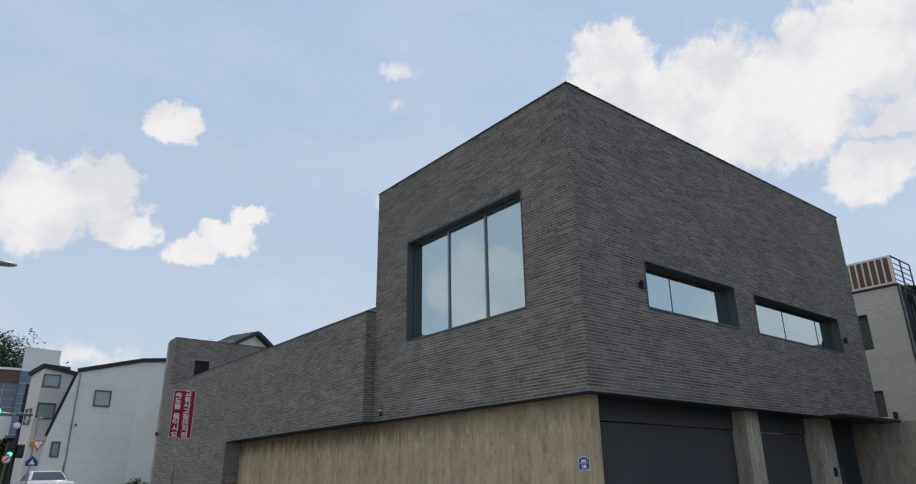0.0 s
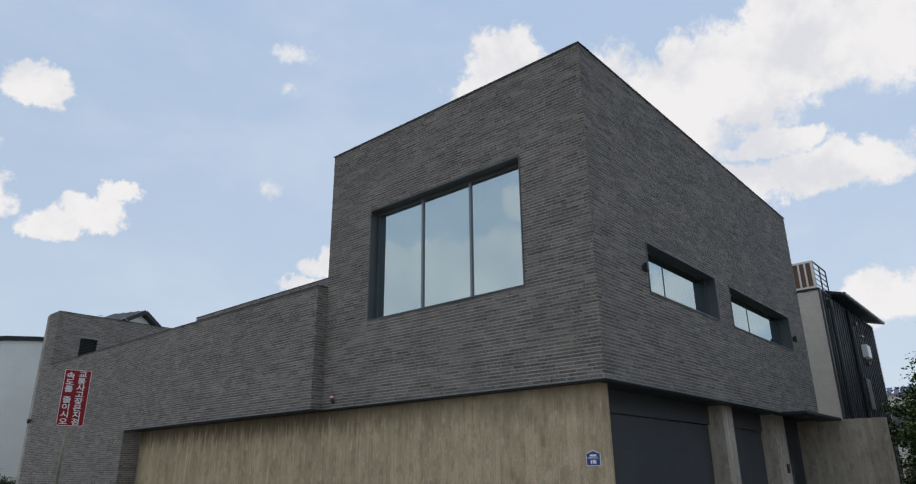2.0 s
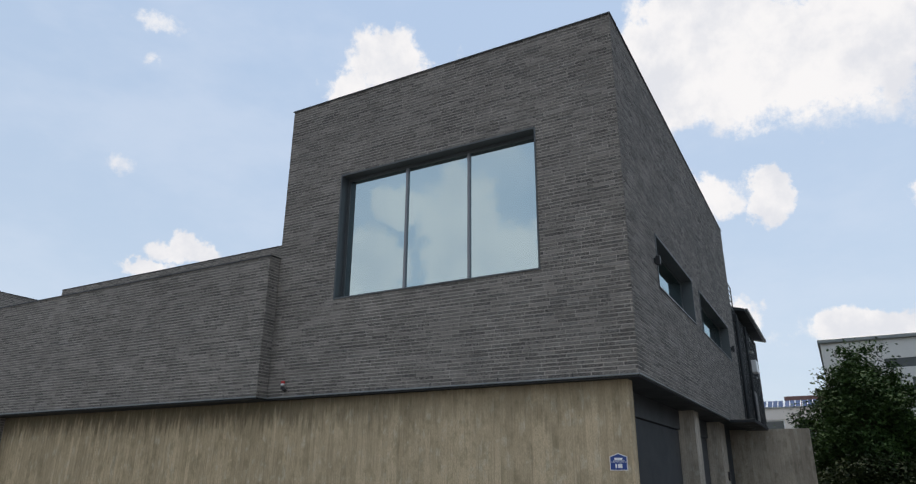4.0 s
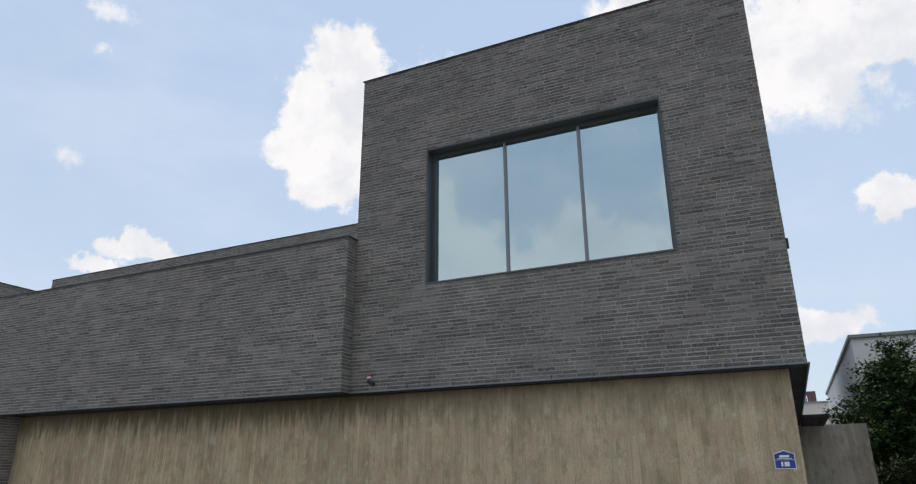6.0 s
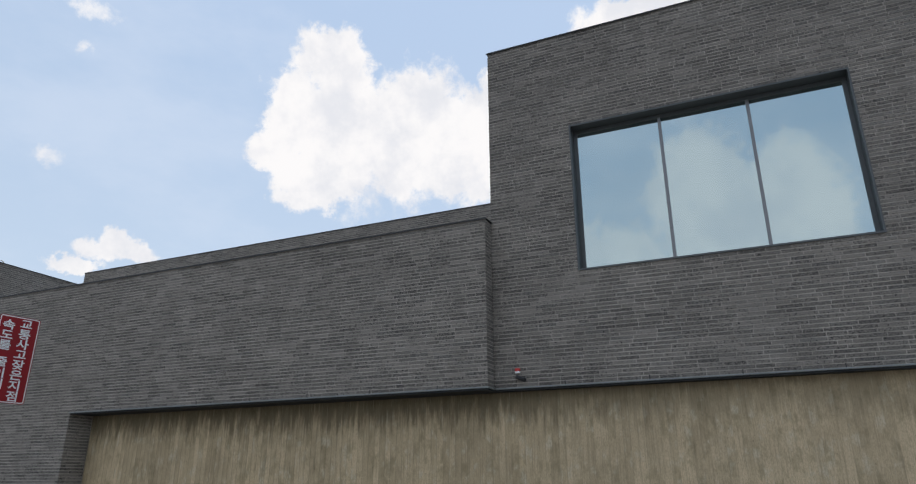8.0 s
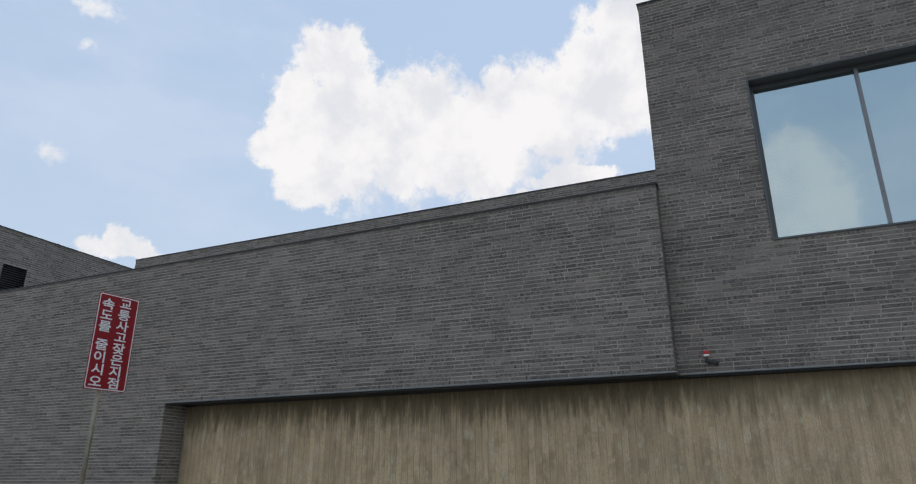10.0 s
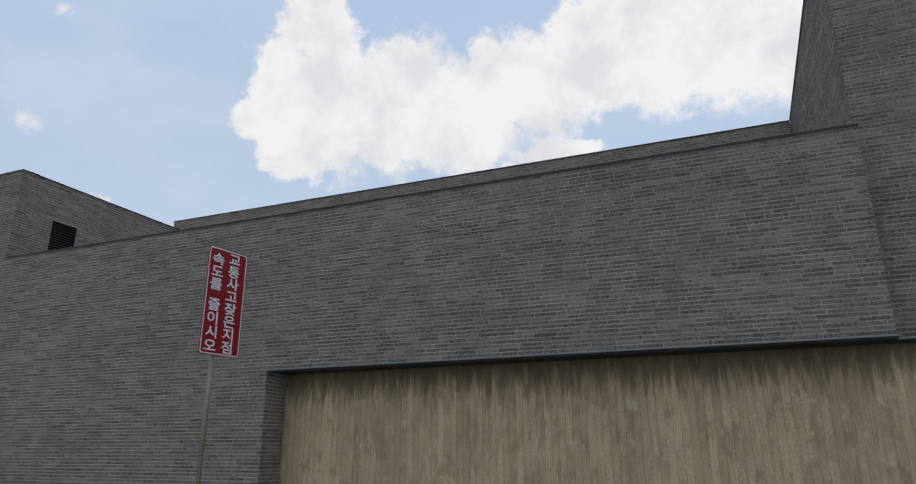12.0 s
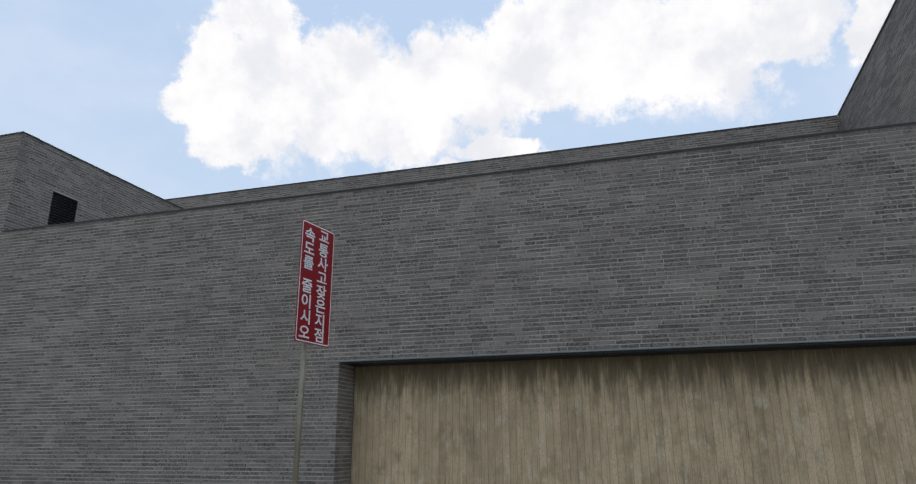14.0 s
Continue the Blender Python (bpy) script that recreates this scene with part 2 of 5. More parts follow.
    t.t.links.new(t.n("ShaderNodeBump", {}, {"Strength": 0.4, "Distance": 0.006, "Height": grain}).outputs[0], b.inputs["Normal"])
    return m


def coated_glass():
    """Sun-control glazing: a strong bluish mirror over a clear pane."""
    m, t, b = material("coated_glass")
    gloss = t.n("ShaderNodeBsdfGlossy", {}, {"Color": rgb((0.50, 0.605, 0.622)), "Roughness": 0.0})
    clear = t.n("ShaderNodeBsdfTransparent", {}, {"Color": rgb((0.45, 0.52, 0.52))})
    mixed = t.n("ShaderNodeMixShader", {}, {0: 0.09, 1: gloss.outputs[0], 2: clear.outputs[0]})
    out = next(n for n in t.t.nodes if n.type == "OUTPUT_MATERIAL")
    t.t.links.new(mixed.outputs[0], out.inputs[0])
    return m


def leaf_material(name, dark, light):
    m, t, b = material(name)
    r = piece_random(t)
    c = t.mix(t.ramp(r, 0, 1, smooth=False), rgb(dark), rgb(light))
    c = t.mix(t.ramp(t.noise(place(t), 1.1, 3.0), 0.35, 0.7, 0.0, 0.5), c, rgb(dark))
    t.t.links.new(c, b.inputs["Base Color"])
    b.inputs["Roughness"].default_value = 0.65
    b.inputs["Specular IOR Level"].default_value = 0.15
    return m


def asphalt_material():
    m, t, b = material("asphalt")
    p = place(t)
    c = t.mix(t.ramp(t.noise(p, 120.0, 4.0, 0.7), 0.3, 0.7), rgb((0.055, 0.055, 0.055)), rgb((0.105, 0.103, 0.098)))
    c = t.mix(t.ramp(t.noise(p, 0.5, 4.0), 0.4, 0.7, 0, 0.5), c, rgb((0.09, 0.087, 0.082)))
    t.t.links.new(c, b.inputs["Base Color"])
    b.inputs["Roughness"].default_value = 0.9
    return m


BRICK = brick_material()
MORTAR = plain("mortar", (0.387, 0.351, 0.310), 0.92, vary=0.32, scale=2.2, bump=0.4, bump_scale=160)
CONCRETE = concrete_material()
GREY_CONCRETE = concrete_material("grey_board_marked_concrete", 0.88, 0.35)
# the grey concrete again at a lower value, for the garden wall
DARKER_CONCRETE = concrete_material("darker_board_marked_concrete", 0.80, 0.25, 0.74)
GLASS = coated_glass()
DARK = plain("dark_grey_metal", (0.026, 0.030, 0.033), 0.6, 0.0, 0.12, 2.0, specular=0.25)
FRAME = plain("grey_window_frame", (0.088, 0.098, 0.102), 0.42, 0.2, 0.1, 2.0)
MULLION = plain("light_grey_mullion", (0.20, 0.205, 0.215), 0.35, 0.5, 0.08, 2.0)
EDGE = plain("grey_metal_edge", (0.24, 0.26, 0.255), 0.45, 0.3, 0.15, 3.0)
SHUTTER = plain("slate_grey_shutter", (0.062, 0.066, 0.071), 0.55, 0.1, 0.08, 1.5)
ROOFING = plain("grey_roofing", (0.16, 0.16, 0.155), 0.9, vary=0.2, scale=1.0, bump=0.3)
ROOM = plain("room_plaster", (0.55, 0.55, 0.53), 0.9, vary=0.05)
RED = plain("red_sign_face", (0.27, 0.002, 0.006), 0.6, vary=0.10, scale=3.0)
WHITE = plain("white_paint", (0.82, 0.82, 0.81), 0.45, vary=0.05, scale=4.0)
BLUE = plain("blue_enamel", (0.016, 0.050, 0.23), 0.35, vary=0.06)
STEEL = plain("galvanised_steel", (0.34, 0.34, 0.31), 0.45, 0.6, 0.2, 5.0)
RUSTY = plain("weathered_steel_pole", (0.26, 0.24, 0.18), 0.5, 0.45, 0.3, 4.0)
BLACK = plain("black_plastic", (0.018, 0.018, 0.019), 0.45, vary=0.1)
SIGNAL_RED = plain("red_plastic", (0.55, 0.03, 0.025), 0.4)
PALE = plain("pale_stone_cladding", (0.71, 0.72, 0.675), 0.75, vary=0.06, scale=0.8, bump=0.15)
CREAM = plain("cream_stone_cladding", (0.70, 0.65, 0.59), 0.75, vary=0.06, scale=0.8, bump=0.15)
RENDERED = plain("white_render", (0.78, 0.765, 0.73), 0.85, vary=0.05, scale=0.7, bump=0.2)
WHITE_BRICK = plain("white_split_brick", (0.57, 0.53, 0.47), 0.85, vary=0.07, scale=5.0, bump=0.5)
SEAM_METAL = plain("dark_seam_metal", (0.055, 0.060, 0.064), 0.38, 0.4, 0.2, 1.2)
BROWN = plain("brown_timber", (0.13, 0.065, 0.04), 0.65, vary=0.25, scale=4.0)
BRICK_RED = plain("red_brown_cladding", (0.16, 0.085, 0.075), 0.75, vary=0.12)
BLUEGLASS = plain("blue_tinted_glass", (0.045, 0.10, 0.17), 0.08, 0.0, 0.2, 0.4, specular=1.0)
DARKGLASS = plain("dark_window_glass", (0.035, 0.05, 0.055), 0.06, 0.0, 0.15, 0.6, specular=1.0)
# pale colour stands in for the sky that these far panes reflect
SKY_PALE_GLASS = plain("sky_pale_window_glass", (0.30, 0.37, 0.36), 0.12, 0.0, 0.12, 1.0, specular=0.8)
SOLAR = plain("solar_cells", (0.03, 0.055, 0.13), 0.12, 0.2, 0.15, 1.0)
CARPAINT = plain("silver_white_car_paint", (0.62, 0.64, 0.67), 0.22, 0.1, 0.03)
# base colour lifted to carry the sky reflected in the rear window
CAR_GLASS = plain("car_glass", (0.085, 0.095, 0.125), 0.08, 0.0, 0.05, 1.0, specular=1.0)
RUBBER = plain("tyre_rubber", (0.02, 0.02, 0.02), 0.8)
BARK = plain("bark", (0.10, 0.08, 0.06), 0.9, vary=0.3, scale=8.0, bump=0.6)
LEAF = leaf_material("green_leaves", (0.014, 0.034, 0.009), (0.062, 0.112, 0.027))
HEDGE = leaf_material("hedge_leaves", (0.010, 0.020, 0.007), (0.040, 0.052, 0.014))
FARLEAF = leaf_material("far_wood_leaves", (0.018, 0.036, 0.016), (0.045, 0.075, 0.03))
ASPHALT = asphalt_material()
YARD = plain("dark_paving", (0.07, 0.068, 0.064), 0.9, vary=0.2, scale=2.0, bump=0.3)
PAVING = plain("concrete_paving", (0.27, 0.255, 0.225), 0.9, vary=0.15, scale=2.0, bump=0.3)
GREENLIGHT, _t, _b = material("green_signal_light")
_b.inputs["Base Color"].default_value = (0.02, 0.5, 0.3, 1)
_b.inputs["Emission Color"].default_value = (0.05, 1.0, 0.55, 1)
_b.inputs["Emission Strength"].default_value = 2.0
YELLOW = plain("orange_plastic", (0.55, 0.26, 0.04), 0.5)


# ---- mesh helpers ----
def thing(name, at, label, category, group="", kind=""):
    """An empty at a thing's base, which parents its parts."""
    ob = new(name)
    ob.location = at
    ob.empty_display_size = 0.2
    return tagged(ob, label, category, group, kind)


def mesh_of(name, bm, mats, smooth=False):
    bmesh.ops.recalc_face_normals(bm, faces=bm.faces)
    me = bpy.data.meshes.new(name)
    bm.to_mesh(me)
    bm.free()
    for m in (mats if isinstance(mats, (list, tuple)) else [mats]):
        me.materials.append(m)
    if smooth:
        me.shade_smooth()
    return me


def part(name, bm, mats, parent=None, label="", smooth=False):
    """Links a bmesh, given in world coordinates, as one mesh object under a thing or a part."""
    me = mesh_of(name, bm, mats, smooth)
    ob = new(name, me)
    if parent is not None:
        ob.parent = parent
        ob.matrix_parent_inverse = Matrix.Translation(-parent.location)
    return tagged(ob, label)


class Frame:
    """A wall's own axes: u along it, d out of it, z up."""

    def __init__(self, origin, u, n):
        self.o, self.u, self.n = Vector(origin), Vector(u).normalized(), Vector(n).normalized()

    def p(self, u, d, z):
        return self.o + self.u * u + self.n * d + Vector((0, 0, z))

    def m(self):
        return Matrix((( self.u.x, self.n.x, 0, self.o.x), (self.u.y, self.n.y, 0, self.o.y), (0, 0, 1, self.o.z), (0, 0, 0, 1)))


WORLD = Frame((0, 0, 0), (1, 0, 0), (0, 1, 0))


def box(bm, f, u0, u1, d0, d1, z0, z1, bevel=0.0, mat=0):
    c = [bm.verts.new(f.p(u, d, z)) for z in (z0, z1) for u, d in ((u0, d0), (u1, d0), (u1, d1), (u0, d1))]
    faces = [bm.faces.new([c[i] for i in q]) for q in ((0, 1, 2, 3), (4, 5, 6, 7), (0, 1, 5, 4), (1, 2, 6, 5), (2, 3, 7, 6), (3, 0, 4, 7))]
    for q in faces:
        q.material_index = mat
    if bevel:
        edges = list({e for q in faces for e in q.edges})
        bmesh.ops.bevel(bm, geom=edges, offset=bevel, segments=1, affect="EDGES", profile=0.5)
    return faces


def solid(u0, u1, d0, d1, z0, z1, f=WORLD, bevel=0.0):
    bm = bmesh.new()
    box(bm, f, u0, u1, d0, d1, z0, z1, bevel)
    return bm


def prism(bm, f, outline, d0, d1, mat=0):
    """Extrudes an outline of (u, z) from depth d0 to d1."""
    a = [bm.verts.new(f.p(u, d0, z)) for u, z in outline]
    b = [bm.verts.new(f.p(u, d1, z)) for u, z in outline]
    fs = [bm.faces.new(a), bm.faces.new(b)]
    k = len(outline)
    for i in range(k):
        fs.append(bm.faces.new((a[i], a[(i + 1) % k], b[(i + 1) % k], b[i])))
    for q in fs:
        q.material_index = mat
    return bm


def tube(bm, a, b, r0, r1=None, sides=12, mat=0):
    a, b = Vector(a), Vector(b)
    r1 = r0 if r1 is None else r1
    q = (b - a).to_track_quat("Z", "Y")
    rings = []
    for c, r in ((a, r0), (b, r1)):
        rings.append([bm.verts.new(c + q @ Vector((r * math.cos(2 * math.pi * i / sides), r * math.sin(2 * math.pi * i / sides), 0))) for i in range(sides)])
    fs = [bm.faces.new(rings[0][::-1]), bm.faces.new(rings[1])]
    for i in range(sides):
        fs.append(bm.faces.new((rings[0][i], rings[0][(i + 1) % sides], rings[1][(i + 1) % sides], rings[1][i])))
    for f in fs:
        f.material_index = mat
    return fs


def holed_wall(f, u0, u1, z0, z1, d0, d1, holes):
    """A slab with rectangular openings right through it."""
    bm = bmesh.new()
    us = sorted({u0, u1, *[h[0] for h in holes], *[h[1] for h in holes]})
    zs = sorted({z0, z1, *[h[2] for h in holes], *[h[3] for h in holes]})
    for a, b in zip(us, us[1:]):
        for c, d in zip(zs, zs[1:]):
            if not any(h[0] <= (a + b) / 2 <= h[1] and h[2] <= (c + d) / 2 <= h[3] for h in holes):
                box(bm, f, a, b, d0, d1, c, d)
    bmesh.ops.remove_doubles(bm, verts=bm.verts, dist=0.0005)
    bm.verts.index_update()
    seen = {}
    for q in bm.faces:
        seen.setdefault(tuple(sorted(v.index for v in q.verts)), []).append(q)
    bmesh.ops.delete(bm, geom=[q for l in seen.values() if len(l) > 1 for q in l], context="FACES_ONLY")
    return bm


# ---- bricks ----
LEVELS = (-0.99, 2.93, 4.365, 5.19, 6.49, 8.01)   # heights at which a course begins
COURSE, JOINT, HEAD, LONG = 0.049, 0.0088, 0.0050, 0.275   # bed joint, upright joint


def courses(z0, z1):
    out = []
    for a, b in zip(LEVELS, LEVELS[1:]):
        k = max(1, round((b - a) / COURSE))
        out += [(a + (b - a) * i / k, a + (b - a) * (i + 1) / k) for i in range(k)]
    return [(max(a, z0), min(b, z1)) for a, b in out if min(b, z1) - max(a, z0) > 0.015]


def lay(u0, u1, z0, z1, holes, rng):
    """Bricks (u0, u1, z0, z1) in courses of uneven bond round the openings."""
    out = []
    for a, b in courses(z0, z1):
        cuts = [(u0, u1)]
        for h in holes:
            if h[2] - 0.01 < (a + b) / 2 < h[3] + 0.01:
                cuts = [s for c in cuts for s in ((c[0], min(c[1], h[0])), (max(c[0], h[1]), c[1])) if s[1] - s[0] > 0.03]
        for s, e in cuts:
            u = s - rng.uniform(0, LONG)
            while u < e - 0.01:
                ln = rng.choice((LONG, LONG, LONG, LONG, LONG, 0.30, 0.24, 0.20, 0.14))
                x0, x1 = max(s, u), min(e, u + ln)
                if e - x1 < 0.05:
                    x1 = e
                if x1 - x0 > 0.02:
                    out.append((x0, x1 if x1 == e else x1, a + JOINT / 2, b - JOINT / 2))
                u = x1 + HEAD
    return out


def unit_brick():
    bm = bmesh.new()
    back = [bm.verts.new((x, -0.012, z)) for x, z in ((0, 0), (LONG, 0), (LONG, 0.0402), (0, 0.0402))]
    front = [bm.verts.new((x, 0.0, z)) for x, z in ((0.002, 0.002), (LONG - 0.002, 0.002), (LONG - 0.002, 0.0382), (0.002, 0.0382))]
    bm.faces.new(front)
    for i in range(4):
        bm.faces.new((back[i], back[(i + 1) % 4], front[(i + 1) % 4], front[i]))
    return mesh_of("brick", bm, BRICK)


BRICK_MESH = unit_brick()
RESERVED = []     # bricks that become objects of their own, laid at the end of the file


def lay_bricks(f, wall, bricks, rng, singles=None):
    """The bricks of a wall. Those inside singles (u0, u1, z0, z1) are kept for single objects, the rest are joined."""
    verts, faces = [], []
    for u0, u1, z0, z1 in bricks:
        out = rng.uniform(-0.001, 0.002)
        if singles and len([1 for r in RESERVED if r[0] is wall]) < 300 and abs(u1 - u0 - LONG) < 0.001 and \
                singles[0] < u0 and u1 < singles[1] and singles[2] < z0 and z1 < singles[3]:
            RESERVED.append((wall, f, u0, z0, z1, out))
            continue
        k = len(verts)
        c, j = 0.0018, 0.0012
        q = [(u0, z0), (u1, z0), (u1, z1), (u0, z1)]
        w = [(u0 + c, z0 + c), (u1 - c, z0 + c), (u1 - c, z1 - c), (u0 + c, z1 - c)]
        verts += [f.p(u, -0.012, z) for u, z in q]
        verts += [f.p(u + rng.uniform(-j, j), out + rng.uniform(-j, j), z + rng.uniform(-j, j)) for u, z in w]
        faces += [(k + 4, k + 5, k + 6, k + 7)] + [(k + i, k + (i + 1) % 4, k + 4 + (i + 1) % 4, k + 4 + i) for i in range(4)]
    me = bpy.data.meshes.new("brickwork")
    me.from_pydata([tuple(v) for v in verts], [], faces)
    me.materials.append(BRICK)
    flip = f.u.cross(Vector((0, 0, 1))).dot(f.n) < 0
    if flip:
        me.flip_normals()
    ob = new("brickwork", me)
    ob.parent = wall
    return tagged(ob, kind="stuff")


def brick_wall(name, parent, f, u0, u1, z0, z1, holes, thick, seed, singles=None, span=None, label="", faced=None):
    """A wall of mortar-coloured core with bricks proud of it. span: (u0, u1, z0, z1) that is faced with bricks."""
    wall = part(name, holed_wall(f, u0, u1, z0, z1, -thick, -0.0035, holes), MORTAR, parent, label)
    rng = random.Random(seed)
    s = span or (u0, u1, z0, z1)
    lay_bricks(f, wall, lay(*s, faced or holes, rng), rng, singles)
    return wall


# ---- ground, road, pavement ----
def ground_z(y):
    """The street climbs gently along the house, then more steeply."""
    z = 0.12 + 0.0155 * min(y, 20.0)
    if y > 20:
        z += 0.042 * (min(y, 60.0) - 20)
    return z


def strip_sheet(x0, x1, ys, lift, thick=0.0):
    bm = bmesh.new()
    rows = []
    for y in ys:
        z = ground_z(y) + lift
        rows.append([bm.verts.new((x, y, q)) for x, q in ((x0, z), (x1, z))] + ([bm.verts.new((x, y, z - thick)) for x in (x0, x1)] if thick else []))
    for a, b in zip(rows, rows[1:]):
        bm.faces.new((a[0], a[1], b[1], b[0]))
        if thick:
            bm.faces.new((a[0], b[0], b[2], a[2]))
            bm.faces.new((a[1], a[3], b[3], b[1]))
    return bm


NEAR = [-40 + 4 * i for i in range(36)]
FARY = [-1500, -400, -120] + NEAR + [160, 400, 1500]
tagged(part("ground", strip_sheet(-1500, 1500, FARY, -0.14), YARD), "grey paved ground reaching to the horizon", "ground", kind="structure")
tagged(part("road", strip_sheet(0.9, 5.0, FARY[1:-1], -0.12), ASPHALT), "grey asphalt road along the brick house", "road", kind="structure")
tagged(part("pavement", strip_sheet(5.0, 7.9, NEAR, 0.02, 0.16), PAVING), "concrete paved footway beside the house", "pavement", kind="structure")
tagged(part("pavement", strip_sheet(-3.2, 0.9, NEAR, 0.02, 0.16), PAVING), "concrete paved footway across the road", "pavement", kind="structure")

# unseen wall, added only to keep low sky light off the house's side
tagged(part("sky_blocker_wall", solid(6.0, 60.0, -10.3, -10.0, -0.3, 6.2), YARD), "unseen plain grey wall added across the side yard to block low sky light", "wall", kind="structure")

# ---- the brick house ----
X_TOWER, X_WING, X_BASE, Y_SIDE = 7.47, 7.24, 7.68, 6.375
X_REAR, Y_JOIN, Y_JAMB, Y_BOX, Y_END = 17.56, 12.2, 19.74, 25.79, 26.62
Z_SOFFIT, Z_WING, Z_TOP, Z_BOX, X_BACK, Y_BACK = 2.93, 5.206, 8.01, 6.95, 12.99, 27.9
BIG = (7.555, 11.01, 4.365, 6.49)
SLITS = [(9.095, 11.91, 4.365, 5.20), (12.6, 16.36, 4.365, 5.19)]
LOUVRE = (8.0, 8.53, 5.57, 6.18)

house = thing("brick_house", (12.0, 14.0, 0.3), "dark grey long-brick house on a board-marked concrete ground storey", "house")
F_FRONT = Frame((X_TOWER, 0, 0), (0, 1, 0), (-1, 0, 0))
F_SIDE = Frame((0, Y_SIDE, 0), (1, 0, 0), (0, -1, 0))
F_LEFT = Frame((0, Y_JOIN, 0), (1, 0, 0), (0, 1, 0))
F_WING = Frame((X_WING, 0, 0), (0, 1, 0), (-1, 0, 0))
F_RETURN = Frame((0, Y_JOIN, 0), (1, 0, 0), (0, -1, 0))
F_JAMB = Frame((0, Y_JAMB, 0), (1, 0, 0), (0, -1, 0))
F_BOXSIDE = Frame((0, Y_BOX, 0), (1, 0, 0), (0, -1, 0))
F_BACK = Frame((X_BACK, 0, 0), (0, 1, 0), (-1, 0, 0))
F_BASE = Frame((X_BASE, 0, 0), (0, 1, 0), (-1, 0, 0))

brick_wall("tower_front_wall", house, F_FRONT, Y_SIDE + 0.005, Y_JOIN - 0.005, Z_SOFFIT, Z_TOP, [BIG], 0.3, 11,
           (7.0, 11.8, 3.0, 4.37), (Y_SIDE, Y_JOIN, Z_SOFFIT, Z_TOP))
brick_wall("tower_side_wall", house, F_SIDE, X_TOWER + 0.3, X_REAR, Z_SOFFIT, Z_TOP, SLITS, 0.3, 12,
           (7.5, 12.4, 3.0, 4.37), (X_TOWER, X_REAR, Z_SOFFIT, Z_TOP))
brick_wall("tower_rear_side_wall", house, F_LEFT, X_TOWER + 0.3, X_REAR, 3.2, Z_TOP, [], 0.3, 13, None, (X_TOWER, X_BACK, 5.1, Z_TOP))
part("tower_back_wall", solid(X_REAR - 0.3, X_REAR - 0.01, Y_SIDE + 0.31, Y_JOIN - 0.31, Z_SOFFIT, Z_TOP), MORTAR, house)
WING_OPEN = (Y_JOIN + 0.005, Y_JAMB + 0.006, -1.2, Z_SOFFIT)
brick_wall("wing_wall", house, F_WING, Y_JOIN + 0.005, Y_END, -0.6, Z_WING, [WING_OPEN], 0.3, 14,
           (13.4, 21.0, 3.2, 5.1), (Y_JOIN, Y_END, -0.5, Z_WING), "", [(Y_JOIN - 0.1, Y_JAMB, -1.2, Z_SOFFIT)])
brick_wall("wing_return_wall", house, F_RETURN, X_WING + 0.006, X_TOWER, Z_SOFFIT, Z_WING, [], 0.05, 15, None, (X_WING, X_TOWER, Z_SOFFIT, Z_WING))
brick_wall("jamb_wall", house, F_JAMB, X_WING + 0.006, X_BASE + 0.3, -0.6, Z_SOFFIT, [], 0.05, 16, None, (X_WING, X_BASE, -0.5, Z_SOFFIT))
brick_wall("stair_box_front_wall", house, F_WING, Y_BOX + 0.005, Y_END, Z_WING + 0.002, Z_BOX, [], 0.3, 17, None, (Y_BOX, Y_END, Z_WING, Z_BOX))
brick_wall("stair_box_side_wall", house, F_BOXSIDE, X_WING + 0.3, X_BACK, 4.9, Z_BOX, [LOUVRE], 0.25, 18, None, (X_WING, X_BACK, 5.0, Z_BOX))
brick_wall("back_wall", house, F_BACK, Y_JOIN + 0.01, Y_BACK, 4.9, Z_TOP, [], 0.3, 19, None, (Y_JOIN + 0.01, Y_BACK, 7.2, Z_TOP))
part("end_wall", solid(X_WING + 0.01, X_BACK + 0.3, Y_END - 0.02, Y_END + 0.25, -0.6, Z_WING - 0.02), MORTAR, house)
part("stair_box_end_wall", solid(X_WING + 0.01, X_BACK, Y_END - 0.02, Y_END + 0.25, Z_WING, Z_BOX - 0.002), MORTAR, house)
part("rear_wall", solid(X_REAR - 0.3, X_REAR, Y_JOIN + 0.01, Y_BACK, -0.6, Z_TOP - 0.02), MORTAR, house)
part("back_end_wall", solid(X_BACK + 0.31, X_REAR - 0.31, Y_BACK - 0.3, Y_BACK, -0.6, Z_TOP - 0.02), MORTAR, house)

# roofs and floor slabs
part("tower_roof", solid(X_TOWER + 0.31, X_REAR - 0.01, Y_SIDE + 0.31, Y_JOIN - 0.31, 7.5, 7.75), ROOFING, house)
part("wing_roof", solid(X_WING + 0.31, X_BACK - 0.01, Y_JOIN + 0.01, Y_BOX - 0.26, 4.75, 4.98), ROOFING, house)
part("back_roof", solid(X_BACK + 0.31, X_REAR - 0.31, Y_JOIN + 0.02, Y_BACK - 0.31, 7.5, 7.75), ROOFING, house)
part("stair_box_roof", solid(X_WING + 0.31, X_BACK - 0.01, Y_BOX + 0.26, Y_END - 0.03, 6.6, 6.8), ROOFING, house)
part("floor_slab", solid(X_TOWER + 0.31, X_REAR - 0.02, 7.3, Y_JOIN - 0.31, 2.96, 3.2), ROOM, house)
